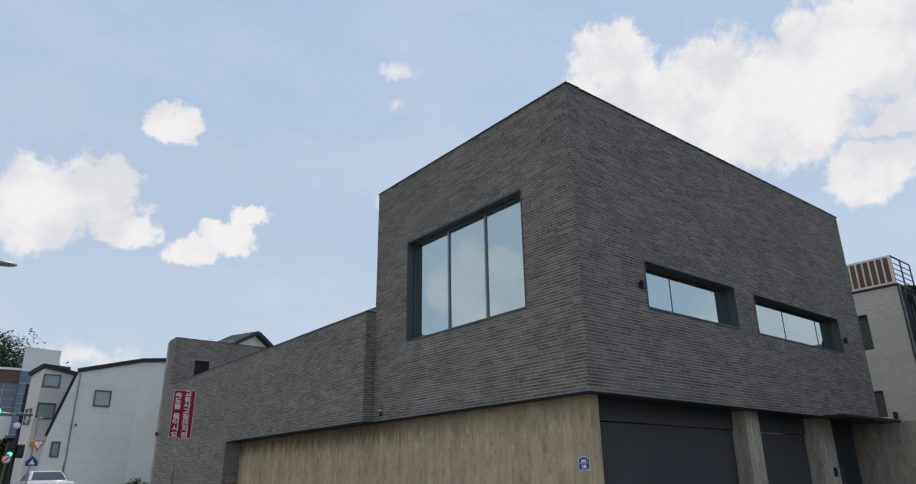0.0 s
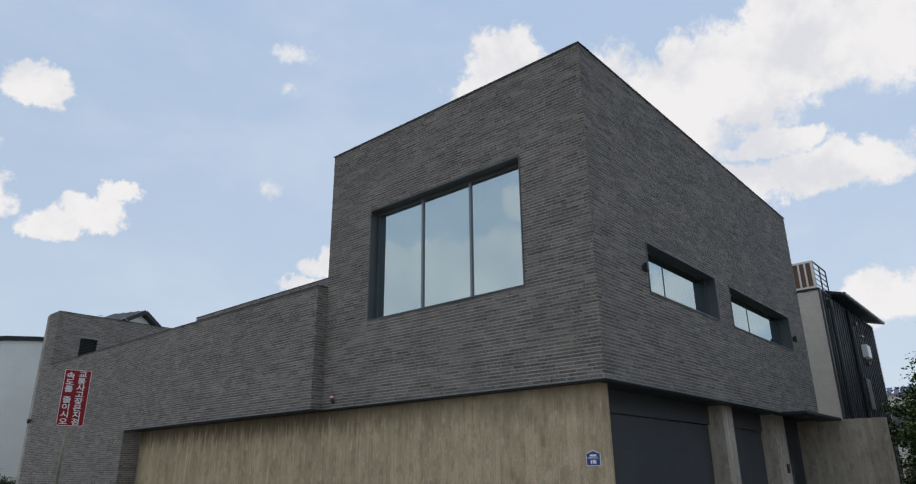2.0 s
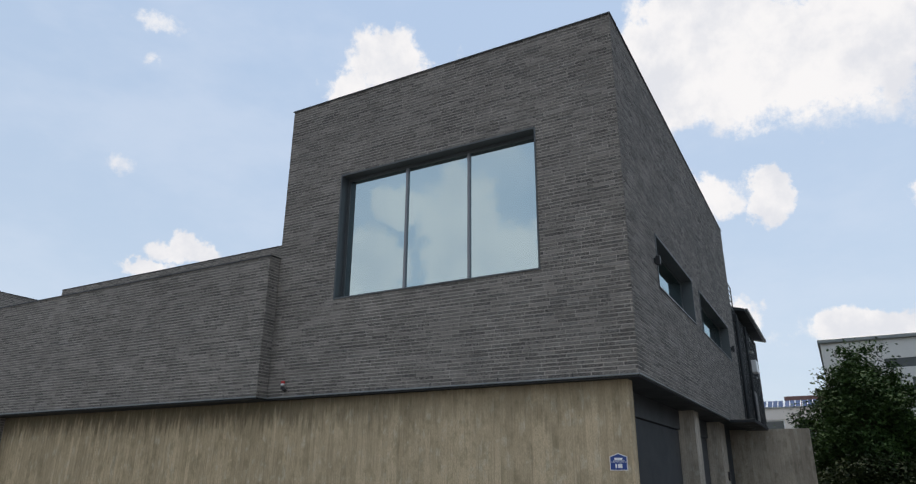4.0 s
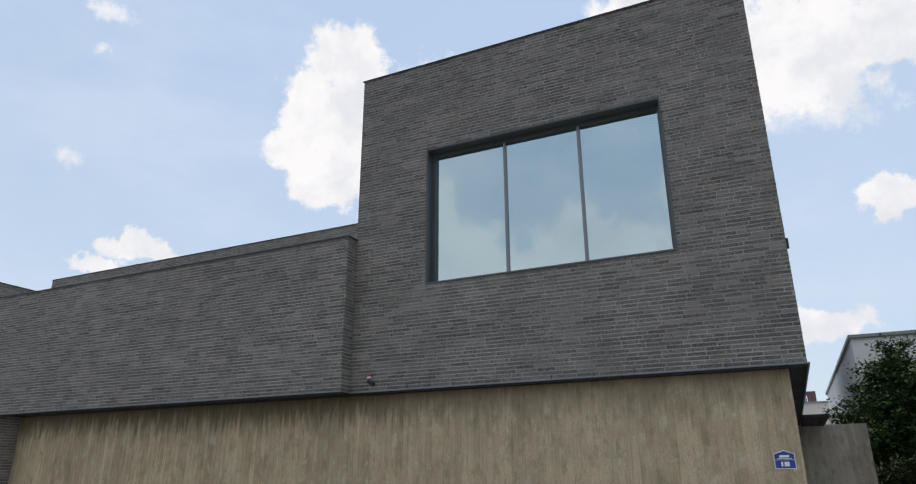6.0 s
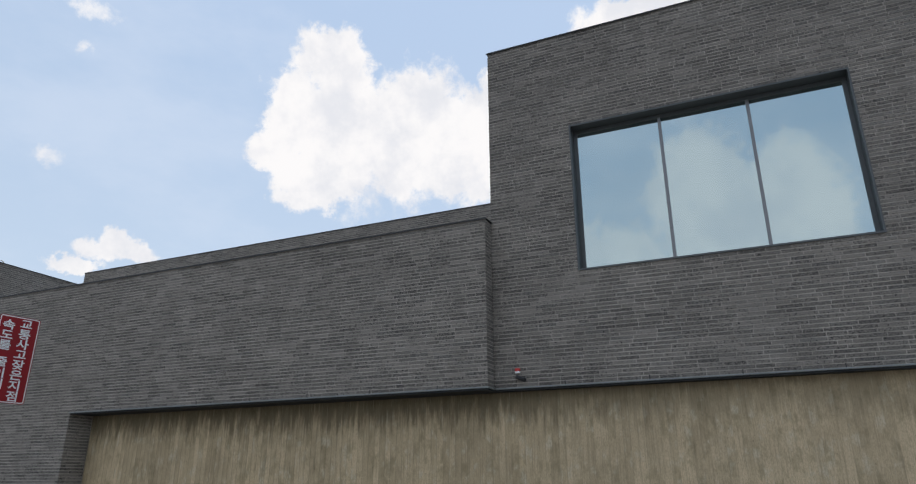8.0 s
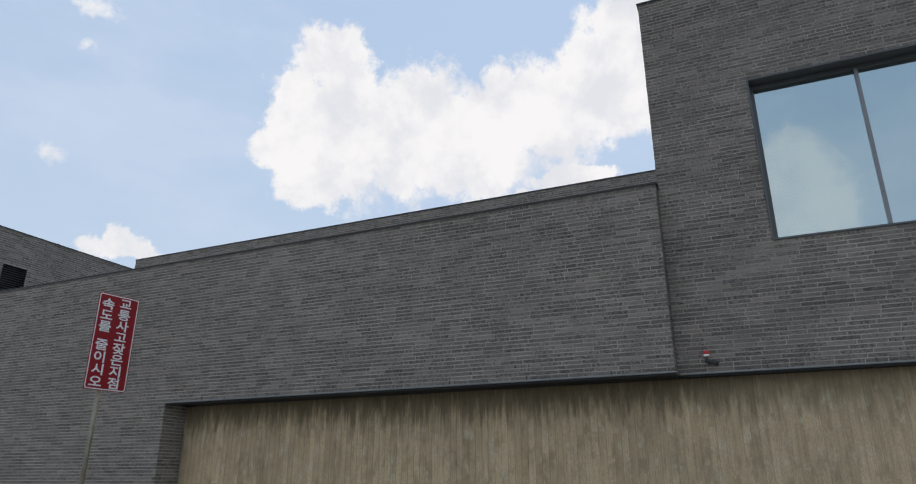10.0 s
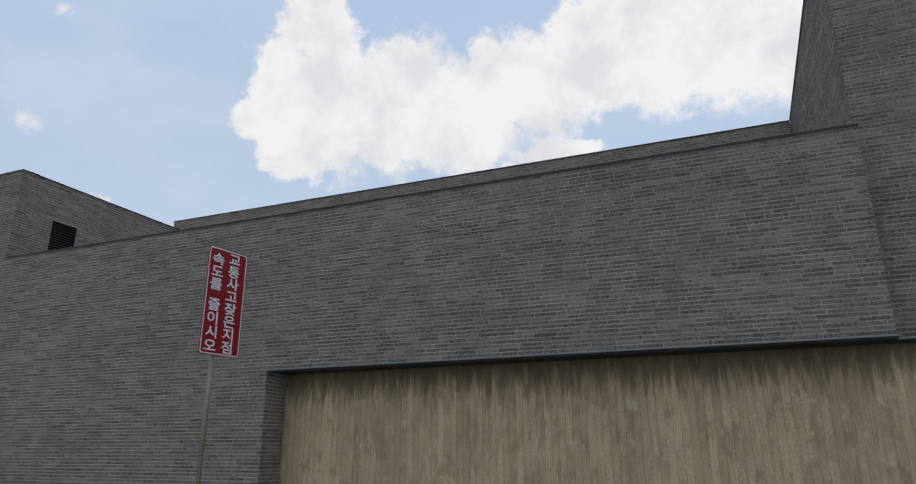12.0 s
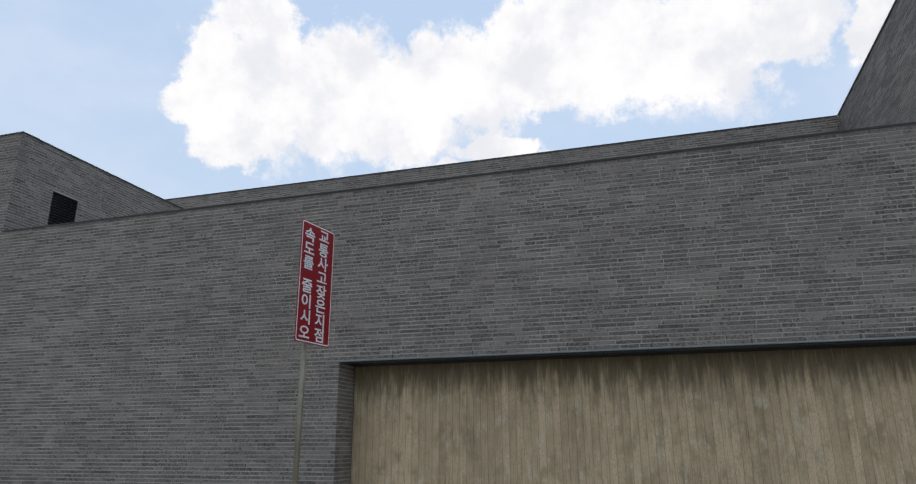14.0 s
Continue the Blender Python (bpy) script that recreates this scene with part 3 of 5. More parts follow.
part("inner_wall", solid(X_TOWER + 0.8, X_REAR - 0.05, 9.6, 9.75, 3.21, 7.49), ROOM, house)


def coping(f, u0, u1, z, out=0.018, deep=0.32):
    """A folded metal cap along a parapet, with a short drip."""
    bm = bmesh.new()
    prism_v = [(out, z - 0.012), (out, z + 0.010), (-deep, z + 0.018), (-deep, z + 0.002), (out - 0.006, z + 0.002), (out - 0.006, z - 0.012)]
    a = [bm.verts.new(f.p(u0, d, q)) for d, q in prism_v]
    b = [bm.verts.new(f.p(u1, d, q)) for d, q in prism_v]
    k = len(prism_v)
    bm.faces.new(a), bm.faces.new(b)
    for i in range(k):
        bm.faces.new((a[i], a[(i + 1) % k], b[(i + 1) % k], b[i]))
    return part("coping", bm, BLACK, house, "thin dark metal coping")


coping(F_FRONT, Y_SIDE - 0.018, Y_JOIN + 0.018, Z_TOP)
coping(F_SIDE, X_TOWER + 0.33, X_REAR + 0.02, Z_TOP)
coping(F_LEFT, X_TOWER + 0.33, X_BACK, Z_TOP)
coping(F_WING, Y_JOIN - 0.018, Y_BOX, Z_WING)
coping(F_WING, Y_BOX - 0.018, Y_END + 0.02, Z_BOX)
coping(F_BOXSIDE, X_WING + 0.33, X_BACK, Z_BOX)
coping(F_BACK, Y_JOIN + 0.02, Y_BACK, Z_TOP)


def drip_edge(f, u0, u1, z):
    """A grey metal angle that carries the lowest course."""
    bm = bmesh.new()
    box(bm, f, u0, u1, -0.02, 0.026, z - 0.019, z - 0.002, 0.003)
    # added dark strip that paints the shadow band beneath the angle
    part("shadow_strip", solid(u0 + 0.02, u1, -0.02, 0.001, z - 0.040, z - 0.0195, f), DARK, house, "dark strip for the shadow below the drip edge")
    return part("drip_edge", bm, EDGE, house, "grey metal drip edge")


drip_edge(F_FRONT, Y_SIDE - 0.026, Y_JOIN - 0.026, Z_SOFFIT)
drip_edge(F_SIDE, X_TOWER + 0.02, X_REAR, Z_SOFFIT)
drip_edge(F_WING, Y_JOIN - 0.026, Y_JAMB, Z_SOFFIT)
drip_edge(F_RETURN, X_WING + 0.02, X_TOWER - 0.026, Z_SOFFIT)
part("soffit", solid(X_WING + 0.021, X_BASE + 0.3, Y_JOIN + 0.005, Y_JAMB, Z_SOFFIT - 0.03, Z_SOFFIT - 0.017), DARK, house, "dark metal soffit")
part("soffit", solid(X_TOWER + 0.021, X_REAR, Y_SIDE + 0.021, Y_JOIN, Z_SOFFIT - 0.03, Z_SOFFIT - 0.017), DARK, house, "dark metal soffit")
for u in [Y_JOIN + 0.7 + 1.02 * i for i in range(7)]:
    part("weep_vent", solid(u, u + 0.011, -0.004, 0.004, Z_SOFFIT + 0.002, Z_SOFFIT + 0.05, F_WING), BLACK, house)
for u in [Y_SIDE + 0.8 + 1.02 * i for i in range(5)]:
    part("weep_vent", solid(u, u + 0.011, -0.004, 0.004, Z_SOFFIT + 0.002, Z_SOFFIT + 0.05, F_FRONT), BLACK, house)


def boards(f, u0, u1, z0, z1, thick, seed):
    """Concrete cast against upright boards: one slab whose face steps from board to board."""
    rng = random.Random(seed)
    shift = f.o.x + f.o.y
    line, k = [(u0, -thick)], math.ceil((u0 * (f.u.x + f.u.y) + shift + 1e-6) / BOARD)
    u = u0
    while u < u1 - 1e-6:
        nxt = min(u1, (k * BOARD - shift) / (f.u.x + f.u.y))
        d = rng.uniform(-0.0025, 0.0015)
        line += [(u, d), (nxt, d)]
        u, k = nxt, k + 1
    line.append((u1, -thick))
    bm = bmesh.new()
    a = [bm.verts.new(f.p(x, d, z0)) for x, d in line]
    b = [bm.verts.new(f.p(x, d, z1)) for x, d in line]
    bm.faces.new(a), bm.faces.new(b)
    n = len(line)
    for i in range(n):
        bm.faces.new((a[i], a[(i + 1) % n], b[(i + 1) % n], b[i]))
    bmesh.ops.remove_doubles(bm, verts=bm.verts, dist=1e-5)
    return bm


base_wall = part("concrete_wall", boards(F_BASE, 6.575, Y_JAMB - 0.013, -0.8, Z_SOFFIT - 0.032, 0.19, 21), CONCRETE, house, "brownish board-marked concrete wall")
F_CORNER = Frame((0, 6.565, 0), (1, 0, 0), (0, -1, 0))
part("concrete_wall_end", boards(F_CORNER, X_BASE - 0.002, X_BASE + 0.19, -0.8, Z_SOFFIT - 0.032, 0.012, 22), CONCRETE, house)


def pillar(x0, x1, y0, y1, seed):
    bm = boards(Frame((0, y0, 0), (1, 0, 0), (0, -1, 0)), x0, x1, -0.8, Z_SOFFIT - 0.032, y1 - y0, seed)
    return part("pillar", bm, GREY_CONCRETE, house, "board-marked concrete pillar")


pillar(12.0, 12.48, 6.6, 7.3, 31)
pillar(14.8, 15.5, 6.6, 7.3, 33)
part("porch_side_wall", boards(Frame((16.65, 0, 0), (0, 1, 0), (1, 0, 0)), 6.72, 7.5, -0.8, Z_SOFFIT - 0.032, 0.04, 36), GREY_CONCRETE, house)
part("porch_wall", boards(Frame((0, 7.5, 0), (1, 0, 0), (0, -1, 0)), 16.61, 17.6, -0.8, Z_SOFFIT - 0.032, 0.2, 35), GREY_CONCRETE, house)


def garage_door(x0, x1):
    """A flush slatted shutter below a header panel."""
    door = part("garage_door", solid(x0, x1, 6.90, 6.95, -0.5, 2.56), SHUTTER, house, "slate grey sectional garage door")
    for i in range(7):
        z = -0.66 + i * 0.46
        part("slat", solid(x0 + 0.01, x1 - 0.01, 6.885, 6.899, z + 0.0005, z + 0.4595), SHUTTER, door)
    part("header_panel", solid(x0, x1, 6.85, 6.95, 2.575, Z_SOFFIT - 0.032), SHUTTER, house, "slate grey header panel")


garage_door(7.872, 11.999)
garage_door(12.481, 14.799)
entry = part("entrance_door", solid(15.52, 16.6, 6.65, 6.71, -0.3, 2.88), DARK, house, "tall dark metal entrance door")
part("door_pull", solid(15.62, 15.65, 6.60, 6.649, 0.9, 2.0, bevel=0.004), FRAME, entry)
part("intercom", solid(15.2, 15.31, 6.565, 6.599, 1.74, 1.92, bevel=0.006), BLACK, house, "small black intercom panel")
canopy = part("canopy", solid(14.6, 17.36, 5.88, Y_SIDE - 0.02, 2.862, 2.922, bevel=0.004), DARK, house, "thin dark metal entrance canopy")
for x in (15.3, 15.9, 16.5):
    bm = bmesh.new()
    tube(bm, (x, 6.12, 2.861), (x, 6.12, 2.842), 0.05, sides=16)
    part("downlight", bm, FRAME, canopy)

garden_wall = tagged(part("garden_wall", boards(Frame((17.4, 0, 0), (0, 1, 0), (-1, 0, 0)), 5.03, 7.49, -0.8, 2.895, 0.22, 37), DARKER_CONCRETE),
                     "darker board-marked concrete garden wall beside the entrance", "wall", kind="structure")


# windows
def window(f, hole, recess, mullions, margin=0.05):
    """A deep metal-lined opening with glass, thin mullions and a sill."""
    u0, u1, z0, z1 = hole
    bm = bmesh.new()
    t, d1 = 0.022, 0.010
    back = -recess - 0.07
    box(bm, f, u0 + 0.001, u1 - 0.001, back, d1, z1 - t, z1 - 0.001)
    box(bm, f, u0 + 0.001, u0 + t, back, d1, z0 + t, z1 - t)
    box(bm, f, u1 - t, u1 - 0.001, back, d1, z0 + t, z1 - t)
    win = part("window", bm, FRAME, house, "deep-set window with mirror-like coated panes in a dark metal lining")
    part("sill", solid(u0 + 0.001, u1 - 0.001, back, d1 + 0.006, z0 + 0.001, z0 + t, f), FRAME, win)
    bm = bmesh.new()
    a, b, c, d = u0 + t, u1 - t, z0 + t, z1 - t
    box(bm, f, a, a + margin, -recess - 0.05, -recess + 0.02, c, d)
    box(bm, f, b - margin, b, -recess - 0.05, -recess + 0.02, c, d)
    box(bm, f, a + margin, b - margin, -recess - 0.05, -recess + 0.02, c, c + margin * 0.6)
    box(bm, f, a + margin, b - margin, -recess - 0.05, -recess + 0.02, d - margin, d)
    part("frame", bm, FRAME, win)
    edges = [a + margin] + mullions + [b - margin]
    for m in mullions:
        half = 0.02 if recess < 0.19 else 0.009
        part("mullion", solid(m - half, m + half, -recess - 0.05, -recess + (0.03 if recess < 0.19 else 0.008), c + margin * 0.6, d - margin, f, 0.003), MULLION if recess < 0.19 else DARK, win)
    for p, q in zip(edges, edges[1:]):
        pane = part("pane", solid(p + 0.002, q - 0.002, -recess - 0.012, -recess, c + margin * 0.6, d - margin, f), GLASS, win)
        pane.visible_shadow = False
    return win


window(F_FRONT, BIG, 0.18, [8.71, 9.812])
window(F_SIDE, SLITS[0], 0.20, [10.08], 0.03)
window(F_SIDE, SLITS[1], 0.20, [14.10, 15.60], 0.03)

louvre = part("louvre_vent", solid(LOUVRE[0], LOUVRE[1], -0.16, -0.14, LOUVRE[2], LOUVRE[3], F_BOXSIDE), BLACK, house, "dark louvred vent")
for i in range(12):
    z = LOUVRE[2] + 0.012 + i * 0.05
    bm = bmesh.new()
    prism_pts = [(-0.11, z + 0.035), (-0.03, z), (-0.03, z + 0.006), (-0.11, z + 0.041)]
    va = [bm.verts.new(F_BOXSIDE.p(LOUVRE[0] + 0.012, d, q)) for d, q in prism_pts]
    vb = [bm.verts.new(F_BOXSIDE.p(LOUVRE[1] - 0.012, d, q)) for d, q in prism_pts]
    bm.faces.new(va), bm.faces.new(vb)
    for k in range(4):
        bm.faces.new((va[k], va[(k + 1) % 4], vb[(k + 1) % 4], vb[k]))
    part("slat", bm, FRAME, louvre)
part("frame", holed_wall(F_BOXSIDE, LOUVRE[0], LOUVRE[1], LOUVRE[2], LOUVRE[3], -0.12, 0.004,
                         [(LOUVRE[0] + 0.012, LOUVRE[1] - 0.012, LOUVRE[2] + 0.012, LOUVRE[3] - 0.012)]), DARK, louvre)


# ---- fixtures on the house ----
def wall_light(x, z):
    at = (x, Y_SIDE - 0.002, z - 0.07)
    ob = thing("wall_light", at, "small black up-and-down wall light on the brick wall", "wall light", "wall lights")
    part("body", solid(x - 0.032, x + 0.032, Y_SIDE - 0.085, Y_SIDE - 0.025, z - 0.07, z + 0.07, bevel=0.006), BLACK, ob)
    part("bracket", solid(x - 0.03, x + 0.03, Y_SIDE - 0.026, Y_SIDE + 0.002, z - 0.04, z + 0.04), DARK, ob)


wall_light(8.93, 4.72)
wall_light(16.47, 4.68)

cam_at = (X_TOWER, 11.87, 3.1)
cctv = thing("security_camera", cam_at, "small black security camera with a red-topped siren above it", "security camera")
part("siren_base", solid(7.425, 7.468, 11.84, 11.90, 3.10, 3.125, bevel=0.004), WHITE, cctv)
part("siren_light", solid(7.425, 7.466, 11.838, 11.902, 3.126, 3.165, bevel=0.008), SIGNAL_RED, cctv, "red plastic siren light")
bm = bmesh.new()
tube(bm, (7.47, 11.88, 3.07), (7.43, 11.86, 3.05), 0.013)
part("bracket", bm, BLACK, cctv)
bm = bmesh.new()
tube(bm, (7.44, 11.88, 3.055), (7.39, 11.76, 3.005), 0.024, 0.026, 16)
part("housing", bm, BLACK, cctv)
end_cam = thing("security_camera", (X_WING, 26.5, 3.5), "small black security camera at the end of the brick wing", "security camera")
bm = bmesh.new()
tube(bm, (7.25, 26.5, 3.56), (7.14, 26.5, 3.52), 0.015)
part("bracket", bm, BLACK, end_cam)
bm = bmesh.new()
tube(bm, (7.17, 26.56, 3.56), (7.12, 26.36, 3.48), 0.045, sides=16)
part("housing", bm, BLACK, end_cam)


def plate(f, outline, d0, d1):
    bm = bmesh.new()
    prism(bm, f, outline, d0, d1)
    return bm


# number plate beside the corner, with bars for its writing
F_PL = Frame((X_BASE - 0.003, 6.745, 1.945), (0, -1, 0), (-1, 0, 0))
number_plate = thing("house_number_plate", (X_BASE, 6.745, 1.85), "blue five-sided house number plate with white border", "number plate")


def penta(s, low, side, top):
    return [(-s, low), (s, low), (s, side), (0, top), (-s, side)]


part("backing", plate(F_PL, penta(0.105, -0.095, 0.06, 0.098), 0.0, 0.006), WHITE, number_plate)
part("face", plate(F_PL, penta(0.097, -0.087, 0.055, 0.089), 0.0062, 0.008), BLUE, number_plate)
part("rule", plate(F_PL, [(-0.097, -0.004), (0.097, -0.004), (0.097, 0.0), (-0.097, 0.0)], 0.0082, 0.009), WHITE, number_plate)
part("writing_bar", plate(F_PL, [(-0.048, 0.022), (0.048, 0.022), (0.048, 0.046), (-0.048, 0.046)], 0.0082, 0.009), WHITE, number_plate)
part("writing_bar", plate(F_PL, [(-0.07, 0.008), (0.07, 0.008), (0.07, 0.014), (-0.07, 0.014)], 0.0082, 0.009), WHITE, number_plate)
part("writing_bar", plate(F_PL, [(-0.04, -0.068), (-0.02, -0.068), (-0.02, -0.022), (-0.04, -0.022)], 0.0082, 0.009), WHITE, number_plate)
part("writing_bar", plate(F_PL, [(-0.008, -0.068), (0.042, -0.068), (0.042, -0.022), (-0.008, -0.022)], 0.0082, 0.009), WHITE, number_plate)


# loose cable ends on the roof of the stair box
cable = thing("roof_cable", (8.97, 26.45, 6.8), "thin pale cable loops standing on the flat roof", "cable")
for a, w, h in ((-0.45, 0.45, 0.37), (0.30, 0.55, 0.41)):
    bm = bmesh.new()
    arc = [Vector((8.97 + a + w * k / 10, 26.45, 6.805 + h * math.sin(math.pi * k / 10))) for k in range(11)]
    for p0, p1 in zip(arc, arc[1:]):
        tube(bm, p0, p1, 0.011, sides=6)
    part("loop", bm, STEEL, cable)


# ---- the red road sign on its pole ----
def rounded(w, h, r, k=6):
    pts = []
    for cx, cz, a0 in ((w - r, h - r, 0), (-w + r, h - r, 90), (-w + r, -h + r, 180), (w - r, -h + r, 270)):
        for i in range(k + 1):
            a = radians(a0 + 90 * i / k)
            pts.append((cx + r * math.cos(a), cz + r * math.sin(a)))
    return pts


SIGN_C = Vector((5.82, 19.342, 3.572))
sign_u = Vector((0.577, -0.082, 0)).normalized()
sign_n = Vector((-0.082, -0.577, 0)).normalized()
F_SIGN = Frame(SIGN_C, sign_u, sign_n)
road_sign = thing("road_sign", (5.74, 19.42, ground_z(19.4) + 0.02), "tall red warning sign with white lettering on a weathered steel pole", "road sign")
sign_plate = part("sign_plate", plate(F_SIGN, rounded(0.295, 0.65, 0.035), -0.004, 0.0), RED, road_sign)
ring_o, ring_i = rounded(0.285, 0.64, 0.03), rounded(0.272, 0.627, 0.022)
bm = bmesh.new()
ro = [bm.verts.new(F_SIGN.p(u, 0.0015, z)) for u, z in ring_o]
ri = [bm.verts.new(F_SIGN.p(u, 0.0015, z)) for u, z in ring_i]
for i in range(len(ro)):
    j = (i + 1) % len(ro)
    bm.faces.new((ro[i], ro[j], ri[j], ri[i]))
part("border", bm, WHITE, sign_plate, "white border line")


def letter(ch, u, z, size):
    """One raised syllable of the sign, its middle at u, z."""
    cu = bpy.data.curves.new("letter", "FONT")
    cu.body, cu.size, cu.extrude, cu.offset = ch, size, 0.0008, size * 0.019
    tmp = new("letter", cu)
    bpy.context.view_layer.update()
    me = bpy.data.meshes.new_from_object(tmp.evaluated_get(bpy.context.evaluated_depsgraph_get()))
    bpy.data.objects.remove(tmp)
    xs = [v.co.x for v in me.vertices]
    mid = (min(xs) + max(xs)) / 2
    for v in me.vertices:
        v.co = F_SIGN.p(u + (v.co.x - mid) * 1.17, 0.0025 + v.co.z, z + (v.co.y - size * 0.36) * 0.93)
    me.materials.clear()
    me.materials.append(WHITE)
    ob = new("letter", me)
    ob.parent = sign_plate
    return ob


SIZE = 0.172
for i, ch in enumerate("교통사고잦은지점"):
    letter(ch, 0.098, 0.545 - i * 0.1555, SIZE)
for i, ch in enumerate("속도를"):
    letter(ch, -0.150, 0.505 - i * 0.155, SIZE)
for i, ch in enumerate("줄이시오"):
    letter(ch, -0.150, -0.055 - i * 0.163, SIZE)
bm = bmesh.new()
tube(bm, (5.765, 19.42, ground_z(19.4) - 0.05), (5.81, 19.42, 4.18), 0.03, sides=16)
part("pole", bm, RUSTY, road_sign, "weathered galvanised pole", True)
for z in (3.12, 3.95):
    part("clamp", solid(5.72, 5.88, 19.358, 19.40, z, z + 0.05), STEEL, road_sign)


# ---- trees and hedges ----
def leaves(bm, centre, spread, count, size, rng):
    """Small folded leaves scattered round a point."""
    for _ in range(count):
        c = Vector(centre) + Vector((rng.gauss(0, spread), rng.gauss(0, spread), rng.gauss(0, spread * 0.7)))
        q = Euler((rng.uniform(-1.0, 1.0), rng.uniform(-1.0, 1.0), rng.uniform(0, 6.3))).to_matrix()
        s = size * rng.uniform(0.6, 1.3)
        v = [bm.verts.new(c + q @ Vector(p)) for p in ((0, -s, 0), (s * 0.5, 0, s * 0.15), (0, s, 0), (-s * 0.5, 0, s * 0.15))]
        bm.faces.new((v[0], v[1], v[2]))
        bm.faces.new((v[0], v[2], v[3]))


def tree(at, height, spread, clumps, per, size, label, seed, mat=None, low=0.25):
    rng = random.Random(seed)
    ob = thing("tree", at, label, "tree")
    base = Vector(at)
    bm = bmesh.new()
    top = base + Vector((0, 0, height * 0.72))
    mids = [base, base + Vector((0.05, 0.04, height * 0.3)), base + Vector((-0.05, 0.08, height * 0.52)), top]
    rads = [0.05 * height * 0.5, 0.04 * height * 0.5, 0.028 * height * 0.5, 0.01 * height * 0.5]
    for i in range(3):
        tube(bm, mids[i] - Vector((0, 0, 0.1 if i == 0 else 0.02)), mids[i + 1], rads[i], rads[i + 1], 10)
    crown = bmesh.new()
    mid_z = base.z + height * (low + (1 - low) / 2)
    half = height * (1 - low) / 2
    for _ in range(clumps):
        a, e = rng.uniform(0, 2 * math.pi), math.asin(rng.uniform(-0.8, 1))
        k = rng.uniform(0.3, 1.0) ** 0.5 * rng.uniform(0.85, 1.1) + (0.28 if rng.random() < 0.12 else 0.0)
        wob = (1 + 0.24 * math.sin(3 * a + seed) + 0.15 * math.sin(5 * a + 6 * e)) * (1.12 - 0.35 * math.sin(e))
        c = Vector((base.x + spread * k * wob * math.cos(e) * math.cos(a), base.y + spread * k * wob * math.cos(e) * math.sin(a), mid_z + half * k * math.sin(e)))
        leaves(crown, c, spread * rng.uniform(0.06, 0.15), per, size, rng)
        if rng.random() < 0.3:
            start = mids[1].lerp(mids[3], rng.uniform(0.1, 0.9))
            tube(bm, start, c, 0.02 * height * 0.25, 0.006, 5)
    part("trunk", bm, BARK, ob)
    part("crown", crown, mat or LEAF, ob)
    return ob


tree((20.7, 3.75, ground_z(3)), 4.75, 1.36, 620, 120, 0.052, "broad dark green garden tree behind the concrete wall", 5, low=0.08)
tree((20.6, 0.3, ground_z(0)), 4.0, 1.7, 480, 110, 0.055, "lower dark green garden tree by the hedge", 8, low=0.08)


def hedge(name, x0, x1, y0, y1, z0, z1, count, size, label, seed, mat):
    rng = random.Random(seed)
    bm = bmesh.new()
    for _ in range(count):
        x, y = rng.uniform(x0, x1), rng.uniform(y0, y1)
        z = z0 + (z1 - z0) * rng.random() ** 0.6 * (0.85 + 0.15 * math.sin(x * 3 + y * 2.3))
        leaves(bm, (x, y, z), 0.10, 10, size, rng)
    core = bmesh.new()
    box(core, WORLD, x0 + 0.15, x1 - 0.15, y0 + 0.15, y1 - 0.15, z0, z1 - 0.7, 0.1)
    ob = thing(name, ((x0 + x1) / 2, (y0 + y1) / 2, z0), label, "hedge")
    part("foliage", bm, mat, ob)
    part("core", core, mat, ob)
    return ob


hedge("hedge", 18.2, 19.4, -5.0, 5.0, 0.1, 2.28, 6500, 0.055, "dark green clipped hedge with yellowish tips", 41, HEDGE)
hedge("bush", 8.2, 9.4, 33.2, 34.4, ground_z(33) - 0.1, 2.05, 260, 0.05, "low rounded green bush at the end of the wing", 42, HEDGE)

hedge("bush", 3.0, 7.5, 58.0, 60.0, 1.9, 5.2, 900, 0.14, "dark green bushes beside the far road", 43, HEDGE)

# ---- the neighbour's house: white split brick and dark seam metal ----
nb = thing("neighbour_house", (25.5, 9.0, 0.1), "white split-brick and dark seam-metal house with a roof terrace", "house")
F_NW = Frame((21.9, 0, 0), (0, 1, 0), (-1, 0, 0))
NB_HOLES = [(7.83, 8.9, 5.3, 6.35), (7.86, 8.9, 3.36, 4.1)]
nb_wall = part("white_wall", holed_wall(F_NW, 6.85, 13.0, -0.2, 7.03, -0.3, 0.0005, NB_HOLES), WHITE_BRICK, nb)
rng = random.Random(61)
verts, faces = [], []
zz = 0.3
